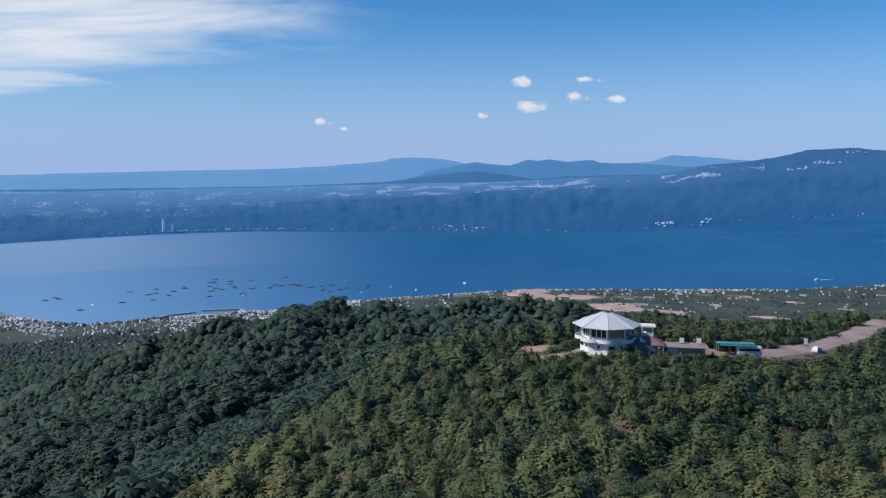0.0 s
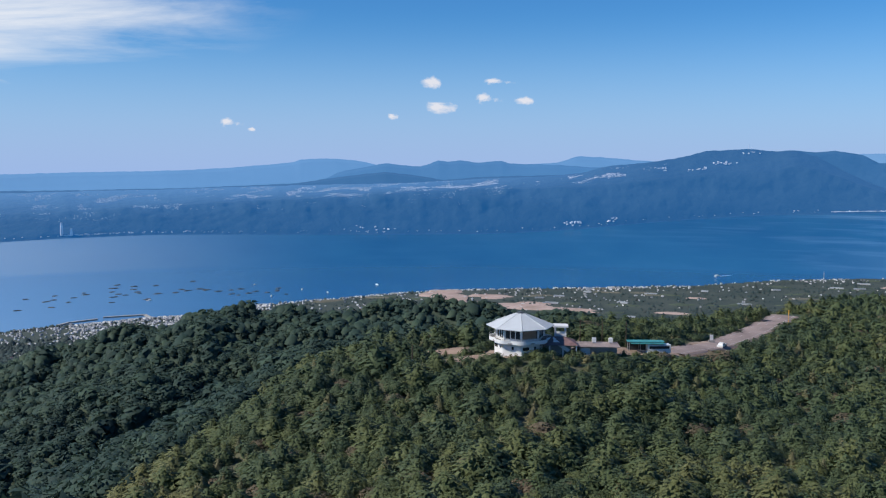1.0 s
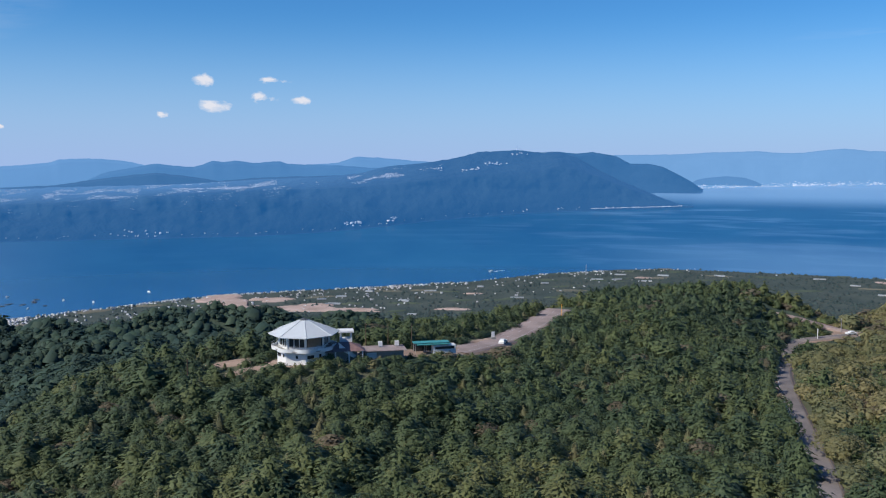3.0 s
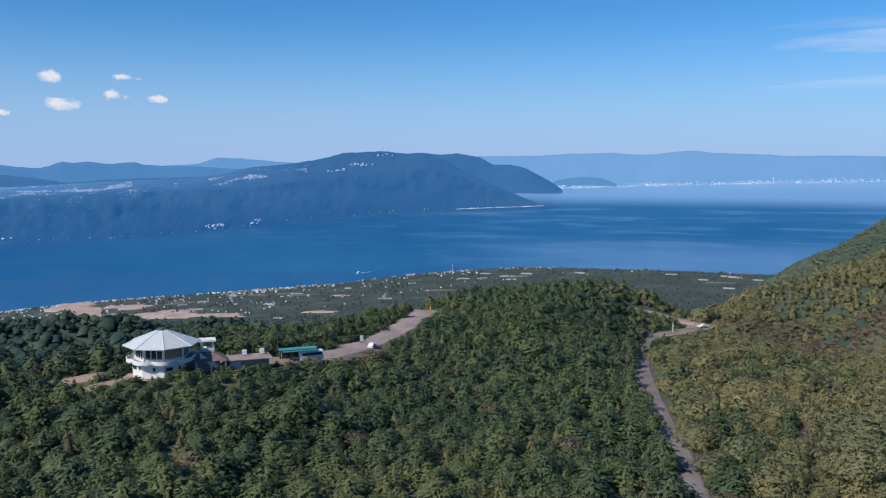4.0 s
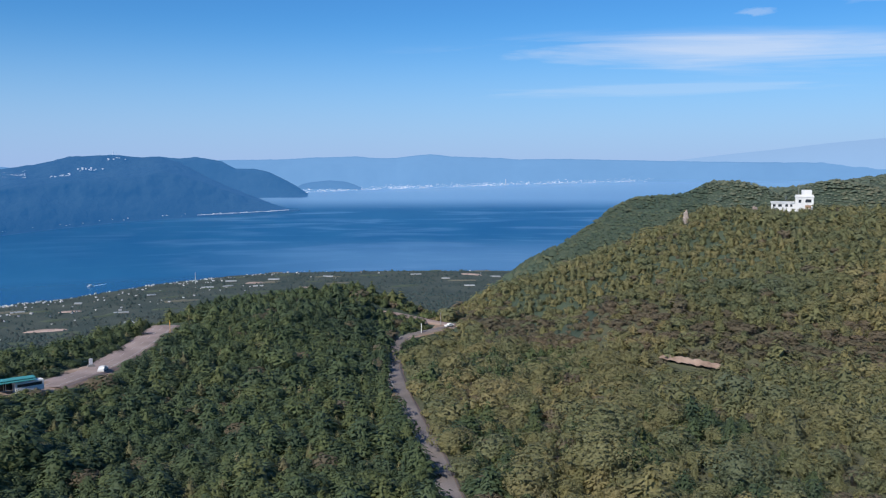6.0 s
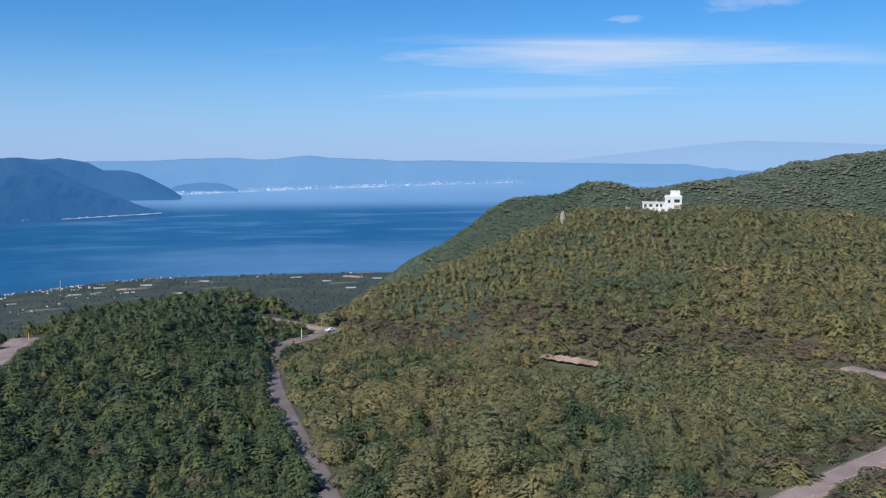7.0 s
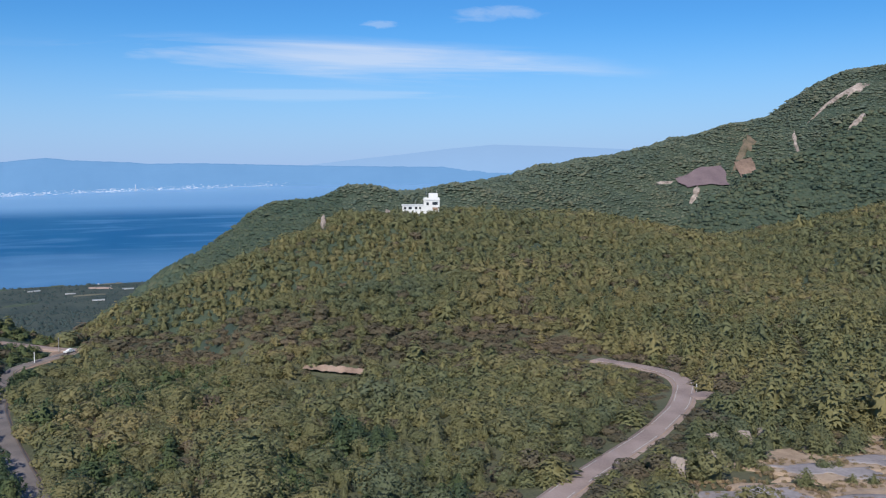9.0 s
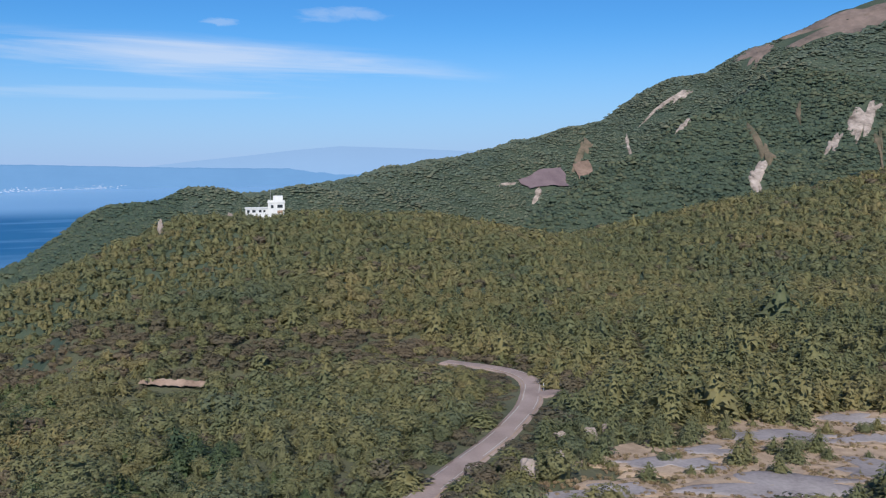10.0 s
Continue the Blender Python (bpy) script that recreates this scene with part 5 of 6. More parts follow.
part("window_head", hollow(bmesh.new(), ring_points(8, 5.95, S8), ring_points(8, 5.75, S8), 5.6, 6.35), M_WHITE, pavilion)
for i in range(8):
    a = S8 + 2 * math.pi * i / 8
    part("column", rod(bmesh.new(), (5.95 * math.cos(a), 5.95 * math.sin(a), 2.95), (5.95 * math.cos(a), 5.95 * math.sin(a), 6.4), 0.26, 0.26, 10), M_WHITE, pavilion)
    mid = a + math.pi / 8
    r = 5.85 * math.cos(math.pi / 8)
    turn = math.degrees(mid) + 90
    span = 2 * 5.85 * math.sin(math.pi / 8)
    if i in (0, 2):
        part("tan_panel", box(bmesh.new(), r * math.cos(mid), r * math.sin(mid), 3.55, span - 0.9, 0.08, 2.05, turn), M_TAN, pavilion, "tan timber wall panel")
    else:
        for k in range(3):
            off = (k - 1) * span / 3.4
            cx, cy = r * math.cos(mid) - off * math.sin(mid), r * math.sin(mid) + off * math.cos(mid)
            part("window", box(bmesh.new(), cx, cy, 3.55, span / 3.9, 0.05, 2.05, turn), M_DARKGLASS, pavilion, "dark window pane")
        for k in range(4):
            off = (k - 1.5) * span / 3.4
            part("mullion", box(bmesh.new(), r * math.cos(mid) - off * math.sin(mid), r * math.sin(mid) + off * math.cos(mid), 3.55, 0.16, 0.16, 2.05, turn), M_WHITE, pavilion)
    # small windows of the lower storey
    r = 6.5 * math.cos(math.pi / 8) + 0.02
    for off, w, h, z0 in (((-1.3, 1.7, 0.85, 0.9), (1.2, 0.55, 0.8, 1.0)) if i % 2 == 0 else ((0.2, 0.55, 0.8, 1.0),)):
        cx, cy = r * math.cos(mid) - off * math.sin(mid), r * math.sin(mid) + off * math.cos(mid)
        part("small_window", box(bmesh.new(), cx, cy, z0, w, 0.10, h, turn), M_DARKGLASS, pavilion)
part("soffit", prism(bmesh.new(), ring_points(8, 8.3, S8), 6.25, 6.36), M_WHITE, pavilion)
for i in range(8):  # the roof's facets
    a0, a1 = S8 + 2 * math.pi * i / 8, S8 + 2 * math.pi * (i + 1) / 8
    bm = bmesh.new()
    R0, R1, Z0, Z1 = 8.6, 0.9, 6.35, 9.35
    pts = [(R0 * math.cos(a0), R0 * math.sin(a0), Z0), (R0 * math.cos(a1), R0 * math.sin(a1), Z0), (R1 * math.cos(a1), R1 * math.sin(a1), Z1), (R1 * math.cos(a0), R1 * math.sin(a0), Z1)]
    top = [bm.verts.new(p) for p in pts]
    bot = [bm.verts.new((x, y, z - 0.16)) for x, y, z in pts]
    bm.faces.new(top)
    bm.faces.new(bot[::-1])
    for k in range(4):
        bm.faces.new((bot[k], bot[(k + 1) % 4], top[(k + 1) % 4], top[k]))
    part("roof_panel", bm, M_ROOF, pavilion)
    bm = rod(bmesh.new(), (R0 * math.cos(a0), R0 * math.sin(a0), Z0 + 0.03), (R1 * math.cos(a0), R1 * math.sin(a0), Z1 + 0.03), 0.09, 0.07, 6)
    part("roof_ridge", bm, M_ROOF, pavilion)
bm = prism(bmesh.new(), ring_points(8, 1.05, S8), 9.2, 9.45)
prism(bm, ring_points(8, 0.6, S8), 9.45, 9.7)
part("roof_cap", bm, M_ROOF_DARK, pavilion, "dark weathered cap at the roof's peak")
# outside stair on the east side
bm = bmesh.new()
for i in range(14):
    box(bm, 8.3 + 0.28 * i, -2.6, 2.75 - 0.2 * i, 0.30, 1.2, 0.18)
part("stair", bm, M_CONCRETE, pavilion)
for y0 in (-3.25, -1.95):
    bm = bmesh.new()
    v = [bm.verts.new((x, y0 + w, z)) for w in (0, 0.12) for x, z in ((8.1, 2.5), (12.2, -0.35), (12.2, 0.75), (8.1, 3.75))]
    for f in ((0, 1, 2, 3), (7, 6, 5, 4), (0, 4, 5, 1), (1, 5, 6, 2), (2, 6, 7, 3), (3, 7, 4, 0)):
        bm.faces.new([v[i] for i in f])
    part("stair_parapet", bm, M_WHITE, pavilion, "white stair parapet")

# annexe with a low tiled roof, and the white stair tower behind it
view = -47.5
def beside(right, back, up=0.0):
    """A place near the pavilion, in its own directions."""
    c, s = math.cos(radians(view)), math.sin(radians(view))
    return PX + right * c - back * s, PY + right * s + back * c, PZ + up


annexe = tagged(new("annexe"), "low annexe with a purplish-brown hipped tile roof", "building")
annexe.matrix_world = pose(*beside(8.6, -0.5, -0.3), 0, 0, view + 4)
part("wall", box(bmesh.new(), 0, 1.0, -2, 8.0, 4.6, 4.2), M_SHADEWALL, annexe, "plaster wall with eaves shade put into its colour")
bm = bmesh.new()
v = [bm.verts.new(p) for p in ((-5.4, -3.6, 2.3), (5.6, -3.6, 2.3), (5.6, 3.8, 2.3), (-5.4, 3.8, 2.3), (-2.6, 0.1, 3.9), (2.4, 0.1, 3.9))]
for f in ((0, 1, 5, 4), (2, 3, 4, 5), (1, 2, 5), (3, 0, 4), (3, 2, 1, 0)):
    bm.faces.new([v[i] for i in f])
part("roof", bm, M_TILE, annexe, "purplish-brown tile roof")
for cx in (-4.9, -1.5, 1.8, 5.1):
    part("post", box(bmesh.new(), cx, -3.2, -2, 0.28, 0.28, 4.3), M_WHITE, annexe)
tower = tagged(new("stair_tower"), "small white rendered stair tower with an open top", "building")
tower.matrix_world = pose(*beside(10.4, 6.5, -2.2), 0, 0, view)
part("shaft", box(bmesh.new(), 0, 0, -2, 3.0, 3.0, 7.4), M_WHITE, tower)
for cx, cy in ((-1.3, -1.3), (1.3, -1.3), (1.3, 1.3), (-1.3, 1.3)):
    part("pillar", box(bmesh.new(), cx, cy, 5.4, 0.35, 0.35, 1.7), M_WHITE, tower)
part("roof", box(bmesh.new(), 0, 0, 7.1, 3.9, 3.9, 0.35), M_WHITE, tower)

shed = tagged(new("long_shed"), "long low shop with a faded brown sheet roof", "building")
shed.matrix_world = pose(*beside(19.5, 2.0, -0.8), 0, 0, view + 2)
part("wall", box(bmesh.new(), 0, 0.4, -2, 9.5, 4.8, 3.9), M_SHADEWALL, shed)
for i in range(11):
    part("roof_sheet", box(bmesh.new(), -5.0 + i * 1.0, 0, 1.95, 0.97, 6.4, 0.14), M_SHEET, shed, "faded brown sheet roof")
part("front_panel", box(bmesh.new(), -3.2, -2.2, -0.4, 2.4, 0.12, 1.9), M_WHITE, shed, "white front panel")
for cx in (-0.6, 3.6):
    tank = tagged(new("water_tank"), "small white water tank on a shop roof", "tank")
    tank.matrix_world = shed.matrix_world @ pose(cx, 1.6, 2.08)
    part("body", box(bmesh.new(), 0, 0, 0.25, 1.0, 0.8, 1.1), M_WHITE, tank)
    part("stand", box(bmesh.new(), 0, 0, 0, 0.8, 0.6, 0.25), M_STEEL, tank)

shelter = tagged(new("bus_shelter"), "long open shelter with a teal green roof", "shelter")
shelter.matrix_world = pose(192.0, 131.0, float(height(192, 131)) + 0.4, 0, 0, view + 4)
bm = bmesh.new()
box(bm, 0, 0, 2.75, 9.6, 2.6, 0.16)
box(bm, 0.3, -1.5, 2.45, 8.8, 1.4, 0.14)
part("roof", bm, M_TEAL, shelter, "teal green painted roof")
for cx in (-4.4, -1.5, 1.5, 4.4):
    for cy in (-1.1, 1.1):
        part("post", rod(bmesh.new(), (cx, cy, -0.5), (cx, cy, 2.75), 0.07, 0.07), M_STEEL, shelter)
part("rear_panel", box(bmesh.new(), 0, 1.2, 0.2, 9.0, 0.08, 2.0), M_DARKGLASS, shelter)


def vehicle(name, x, y, turn, length, width, tall, label, bus):
    """A parked car or bus with body, glass and wheels."""
    base = tagged(new(name), label, "bus" if bus else "car")
    base.matrix_world = pose(x, y, float(road_level(np.array([[x, y]] * 3))[0]) + 0.02 if not bus else float(height(x, y)) + 0.3, 0, 0, turn)
    bm = box(bmesh.new(), 0, 0, 0.35, length, width, (tall - 0.35) if bus else tall * 0.42)
    if not bus:
        v = [bm.verts.new(p) for p in ((-length * .38, -width * .46, .3 + tall * .42), (length * .25, -width * .46, .3 + tall * .42), (length * .25, width * .46, .3 + tall * .42), (-length * .38, width * .46, .3 + tall * .42),
                                       (-length * .28, -width * .40, tall), (length * .08, -width * .40, tall), (length * .08, width * .40, tall), (-length * .28, width * .40, tall))]
        for f in ((0, 1, 5, 4), (1, 2, 6, 5), (2, 3, 7, 6), (3, 0, 4, 7), (4, 5, 6, 7)):
            bm.faces.new([v[i] for i in f])
    bmesh.ops.bevel(bm, geom=bm.edges[:], offset=0.06, segments=2, affect="EDGES")
    part("body", bm, M_WHITE, base)
    zc = tall * 0.60
    part("side_glass", box(bmesh.new(), -length * 0.05 if not bus else 0, 0, zc, length * (0.86 if bus else 0.42), width * (1.01 if bus else 0.90), tall * (0.26 if bus else 0.24)), M_DARKGLASS, base, "dark tinted glass")
    for cx in (-length * 0.32, length * 0.32):
        for cy in (-width / 2, width / 2):
            wheel = part("wheel", rod(bmesh.new(), (cx, cy - 0.1, 0.33), (cx, cy + 0.1, 0.33), 0.33, 0.33, 14), M_TYRE, base)
            part("rim", rod(bmesh.new(), (cx, cy - 0.11, 0.33), (cx, cy + 0.11, 0.33), 0.18, 0.18, 10), M_STEEL, wheel)
    return base


vehicle("minibus", 194.0, 128.3, view + 8, 6.2, 2.1, 2.7, "white minibus parked before the teal shelter", True)
vehicle("car", 230.0, 130.2, 15, 4.4, 1.75, 1.5, "white car parked at the roadside by the trees", False)
vehicle("car", 371.0, 52.5, 140, 4.2, 1.7, 1.5, "white car parked at the road junction", False)


def pole(x, y, tall, r, label, mat, category="pole"):
    base = tagged(new("utility_pole" if category == "pole" else category.replace(" ", "_")), label, category)
    base.matrix_world = pose(x, y, float(height(x, y)) - 0.3)
    part("shaft", rod(bmesh.new(), (0, 0, 0), (0, 0, tall), r, r * 0.8, 8), mat, base)
    return base


p = pole(133.5, 157.5, 7.2, 0.16, "brown timber utility pole by the viewpoint", M_BARK)
for x, y in ((186.5, 141.0), (192.5, 137.5), (184.0, 146.5)):
    p = pole(x, y, 7.5, 0.12, "thin utility pole behind the shelter", M_BARK)
    part("crossarm", box(bmesh.new(), 0, 0, 6.8, 1.2, 0.09, 0.09), M_BARK, p)
p = pole(374.5, 56.5, 6.0, 0.16, "grey utility pole at the road junction", M_CONCRETE)
part("crossarm", box(bmesh.new(), 0, 0, 5.4, 1.4, 0.12, 0.12), M_STEEL, p)
p = pole(298.0, 142.5, 5.6, 0.10, "yellow signal board on a post by the road", M_YELLOW, "road sign")
part("board", box(bmesh.new(), 0, 0, 4.0, 1.1, 0.14, 1.6, 30), M_YELLOW, p, "orange-yellow board")
sign = tagged(new("notice_board"), "upright white notice board beside the road", "sign")
sign.matrix_world = pose(236.5, 137.3, float(height(236.5, 137.3)) + 0.4, 0, 0, -42)
part("board", box(bmesh.new(), 0, 0, 0.5, 1.0, 0.18, 1.7), M_WHITE, sign)
part("base", box(bmesh.new(), 0, 0, -0.3, 1.9, 0.5, 0.8), M_CONCRETE, sign)
stone = tagged(new("sign_post"), "white upright sign post at the road junction", "sign")
stone.matrix_world = pose(359.0, 62.6, float(height(359.0, 62.6)), 0, 0, 10)
part("board", box(bmesh.new(), 0, 0, 0.3, 1.4, 0.25, 4.0), M_WHITE, stone)
part("base", box(bmesh.new(), 0, 0, -0.3, 1.8, 0.7, 0.6), M_CONCRETE, stone)
marker = pole(208.5, -110.5, 2.2, 0.12, "white marker post on the bend's outer edge", M_WHITE, "marker post")

# ---- the white station on the hilltop ----
SX, SY = 446.4, -105.6
SZ = float(height(SX, SY)) + 2.2
station = tagged(new("hilltop_station"), "white flat-roofed concrete station with a short tower", "building")
station.matrix_world = pose(SX, SY, SZ, 0, 0, -104.6)
L, RGT = -4.2, 5.2
part("long_wing", box(bmesh.new(), L, 0, -4, 10.8, 6.0, 6.9), M_WHITE, station)
part("wing_roof", box(bmesh.new(), L, 0, 2.9, 11.6, 6.8, 0.45), M_WHITE, station, "overhanging white roof slab")
part("main_block", box(bmesh.new(), RGT, -0.6, -4, 8.0, 7.4, 9.6), M_WHITE, station)
part("main_roof", box(bmesh.new(), RGT, -0.6, 5.6, 8.6, 8.0, 0.4), M_WHITE, station)
part("tower", box(bmesh.new(), RGT + 0.9, 0, 6.0, 4.6, 4.4, 3.0), M_WHITE, station)
part("parapet", hollow(bmesh.new(), [(RGT - 4, -4.2), (RGT + 4, -4.2), (RGT + 4, 3.0), (RGT - 4, 3.0)], [(RGT - 3.8, -4), (RGT + 3.8, -4), (RGT + 3.8, 2.8), (RGT - 3.8, 2.8)], 6.0, 6.7), M_WHITE, station)
for cx, w in ((-8.2, 1.2), (-5.6, 1.6), (-2.6, 1.2), (-0.6, 1.0)):
    part("window", box(bmesh.new(), cx, -3.0, 1.0, w, 0.12, 1.2), M_DARKGLASS, station, "dark window")
for cx, w, z0 in ((3.2, 1.2, 3.0), (6.9, 2.6, 0.4), (6.9, 2.6, 3.2)):
    part("window", box(bmesh.new(), cx, -4.3, z0, w, 0.12, 1.5), M_TAN if z0 < 1 else M_DARKGLASS, station, "window opening")
for cx, tl in ((RGT - 2.6, 3.6), (RGT + 2.6, 2.0), (-3.0, 2.8)):
    part("antenna", rod(bmesh.new(), (cx, 0.5, 3.2 if cx < 0 else 6.0), (cx, 0.5, (3.2 if cx < 0 else 8.8) + tl), 0.10, 0.05), M_STEEL, station, "thin steel antenna")

# ---- the near shore: houses, greenhouses, harbour ----
CRNG = np.random.default_rng(31)


def house_model(name, label, sx, sy, tall, roof_mat, flat=False):
    base = tagged(new(name), label, "house", "houses of the shore villages")
    part("wall", box(bmesh.new(), 0, 0, -3, sx, sy, tall + 3), M_FARHOUSE, base)
    part("roof", box(bmesh.new(), 0, 0, tall, sx + 0.6, sy + 0.6, 0.4) if flat else gable(bmesh.new(), sx, sy, tall, sy * 0.28), roof_mat, base)
    for cx in (-sx / 4, sx / 4):
        part("window", box(bmesh.new(), cx, -sy / 2, tall * 0.45, sx / 6, 0.3, tall * 0.3), M_DARKGLASS, base)
    return base


MODELS = [house_model("house", "small white-walled house with a grey tile roof", 10, 7, 5, M_ROOFGREY), house_model("house", "low house with a pale metal roof near the shore", 12, 8, 4, M_FARHOUSE),
          house_model("house", "house with a reddish tile roof near the shore", 9, 7, 5, M_TILE), house_model("apartment_house", "flat-roofed white block near the shore", 14, 9, 8, M_FARHOUSE, True)]
spots = []
while len(spots) < 3600:
    h = CRNG.uniform(8, 90)
    shore = np.interp(h, *zip(*SHORE))
    back = CRNG.exponential(60) + 14 if CRNG.uniform() < 0.70 else CRNG.uniform(20, 480)
    if CRNG.uniform() < 0.24:  # the harbour towns
        h, back = (CRNG.uniform(18.6, 31), CRNG.uniform(12, 270)) if CRNG.uniform() < 0.75 else (CRNG.uniform(8, 11.8), CRNG.uniform(12, 250))
        shore = np.interp(h, *zip(*SHORE))
    elif 56 < h and CRNG.uniform() < 0.45 or h > 68 and CRNG.uniform() < 0.5:
        continue
    px, py = polar(h, shore - back)
    if rough(px, py, 0, 6) < CRNG.uniform(-0.5, 0.7) and not (h < 31 and back < 270):
        continue
    spots.append((px, py, CRNG.uniform(0, 180), CRNG.integers(0, 4), CRNG.uniform(0.28, 0.56)))
for n, (px, py, turn, k, g) in enumerate(spots):
    if n < 280:
        z = float(height(px, py))
        m = pose(px, py, z, 0, 0, turn) @ Matrix.Diagonal((g, g, g, 1))
        if n < 4:
            MODELS[n].matrix_basis = m
        else:
            keep = MODELS[k].matrix_basis.copy()
            MODELS[k].matrix_basis = Matrix.Identity(4)
            copy_thing(MODELS[k], m)
            MODELS[k].matrix_basis = keep
rest = np.array([(px, py, math.radians(t), g) for px, py, t, k, g in spots[280:]])
hz = height(rest[:, 0], rest[:, 1])
unit_v = np.array([(-5, -3.6, -3), (5, -3.6, -3), (5, 3.6, -3), (-5, 3.6, -3), (-5, -3.6, 4.5), (5, -3.6, 4.5), (5, 3.6, 4.5), (-5, 3.6, 4.5), (-5, 0, 6.6), (5, 0, 6.6)], float)
unit_f = np.array([(0, 1, 5), (0, 5, 4), (2, 3, 7), (2, 7, 6), (1, 2, 6), (1, 6, 5), (3, 0, 4), (3, 4, 7), (4, 5, 9), (4, 9, 8), (6, 7, 8), (6, 8, 9), (5, 6, 9), (7, 4, 8)])
c, s = np.cos(rest[:, 2])[:, None], np.sin(rest[:, 2])[:, None]
vx = (unit_v[:, 0] * c - unit_v[:, 1] * s) * rest[:, 3:4] + rest[:, 0:1]
vy = (unit_v[:, 0] * s + unit_v[:, 1] * c) * rest[:, 3:4] + rest[:, 1:2]
vz = unit_v[:, 2] * rest[:, 3:4] + hz[:, None]
faces = (unit_f[None] + (np.arange(len(rest)) * 10)[:, None, None]).reshape(-1, 3)
tagged(fast_mesh("village_houses", np.stack([vx, vy, vz], -1).reshape(-1, 3), faces, M_VILLAGE), "closely set small pale houses of the shore villages", "houses", kind="stuff")

glass_model = tagged(new("greenhouse"), "long low white plastic greenhouse among fields", "greenhouse", "greenhouses on the coastal plain")
bm = bmesh.new()
for i in range(4):
    arc = [(3 * i + 1.5 + 1.5 * math.cos(math.pi * k / 6), 2.6 * math.sin(math.pi * k / 6)) for k in range(7)]
    rows = [[bm.verts.new((yy, xx - 6, zz + 0.4)) for xx, zz in arc] for yy in (-18, 18)]
    for k in range(6):
        bm.faces.new((rows[0][k], rows[0][k + 1], rows[1][k + 1], rows[1][k]))
    for r in rows:
        bm.faces.new(r)
part("cover", bm, M_PLASTIC, glass_model)
part("base", box(bmesh.new(), 0, 0, -2, 36, 12.4, 2.4), M_FARHOUSE, glass_model)
count = 0
while count < 38:
    h = CRNG.uniform(28, 88)
    back = CRNG.uniform(90, 820)
    px, py = polar(h, np.interp(h, *zip(*SHORE)) - back)
    if any(inside_oval(px, py, o, 20) for o in QUARRY):
        continue
    m = pose(px, py, float(height(px, py)) + 2.2, 0, 0, -h + CRNG.normal(0, 14)) @ Matrix.Diagonal((CRNG.uniform(0.4, 1.0), CRNG.uniform(0.4, 1.1), 0.7, 1))
    if count == 0:
        first = m
    else:
        copy_thing(glass_model, m)
    count += 1
glass_model.matrix_basis = first
for i in range(110):
    h = CRNG.uniform(30, 90)
    px, py = polar(h, np.interp(h, *zip(*SHORE)) - CRNG.uniform(60, 800))
    if height(px, py) > 30:
        continue
    bare("field", (px, py, CRNG.uniform(22, 62), CRNG.uniform(9, 24), -h + CRNG.normal(0, 20)), (M_FIELD, M_FIELD_GREEN, M_EARTH_PINK)[int(CRNG.integers(0, 3)) if i % 4 == 0 else i % 2],
         "small cultivated field on the coastal plain", "field", 2.0, 0.10, 4, 20, i * 0.7, "structure")

# harbour moles
for name, pts in (("breakwater", [(17.95, 2039), (18.57, 2062), (20.15, 2085)]), ("breakwater", [(20.6, 2105), (23.03, 2109), (23.4, 2060)])):
    bm = bmesh.new()
    q = [polar(h, dd) for h, dd in pts]
    for (ax, ay), (bx, by) in zip(q, q[1:]):
        box(bm, (ax + bx) / 2, (ay + by) / 2, -4, math.hypot(bx - ax, by - ay) + 4, 7, 7, math.degrees(math.atan2(by - ay, bx - ax)))
    tagged(part(name, bm, M_CONCRETE), "long dark concrete harbour breakwater", "breakwater")
pen = tagged(new("fish_pen"), "dark square floating fish pen in the bay", "fish pen", "fish pens off the harbour")
part("frame", hollow(bmesh.new(), [(-9, -9), (9, -9), (9, 9), (-9, 9)], [(-7, -7), (7, -7), (7, 7), (-7, 7)], -0.3, 0.9), M_ROOF_DARK, pen)
part("net", box(bmesh.new(), 0, 0, -0.2, 14, 14, 0.5), M_NET, pen, "dark net")
made = 0
for h0, d0, n in ((17.5, 2430, 8), (20.5, 2480, 8), (22.5, 2560, 9), (25.5, 2520, 9), (28.5, 2420, 6), (31.5, 2430, 6), (12.5, 2380, 4)):
    for k in range(n):
        h, dd = h0 + CRNG.normal(0, 0.75), d0 + CRNG.normal(0, 75)
        m = pose(*polar(h, dd), 0.1, 0, 0, 20 + CRNG.normal(0, 12)) @ Matrix.Diagonal((CRNG.uniform(0.5, 1.3), CRNG.uniform(0.4, 0.8), 1, 1))
        if made == 0:
            first = m
        else:
            copy_thing(pen, m)
        made += 1
pen.matrix_basis = first


def boat(h, dd, turn, long, wake):
    base = tagged(new("motorboat"), "small white motorboat on the blue bay", "boat", "boats on the bay")
    base.matrix_world = pose(*polar(h, dd), 0.2, 0, 0, turn)
    bm = bmesh.new()
    w = long * 0.16
    prism(bm, [(-long / 2, -w), (long * 0.25, -w), (long / 2, 0), (long * 0.25, w), (-long / 2, w)], -0.5, long * 0.13)
    part("hull", bm, M_WHITE, base)
    part("cabin", box(bmesh.new(), -long * 0.1, 0, long * 0.13, long * 0.4, w * 1.2, long * 0.13), M_WHITE, base)
    if wake:
        foam = bmesh.new()
        prism(foam, [(-long * 0.5, -w * 0.8), (-long * 0.5, w * 0.8), (-wake, w * 0.25), (-wake, -w * 0.25)], -0.25, 0.05)
        part("wake", foam, M_FOAM, base, "white foam behind the stern")


boat(33.9, 3050, 140, 17, 50)
boat(57.4, 3160, 172, 20, 42)
boat(60.3, 2870, 165, 22, 70)
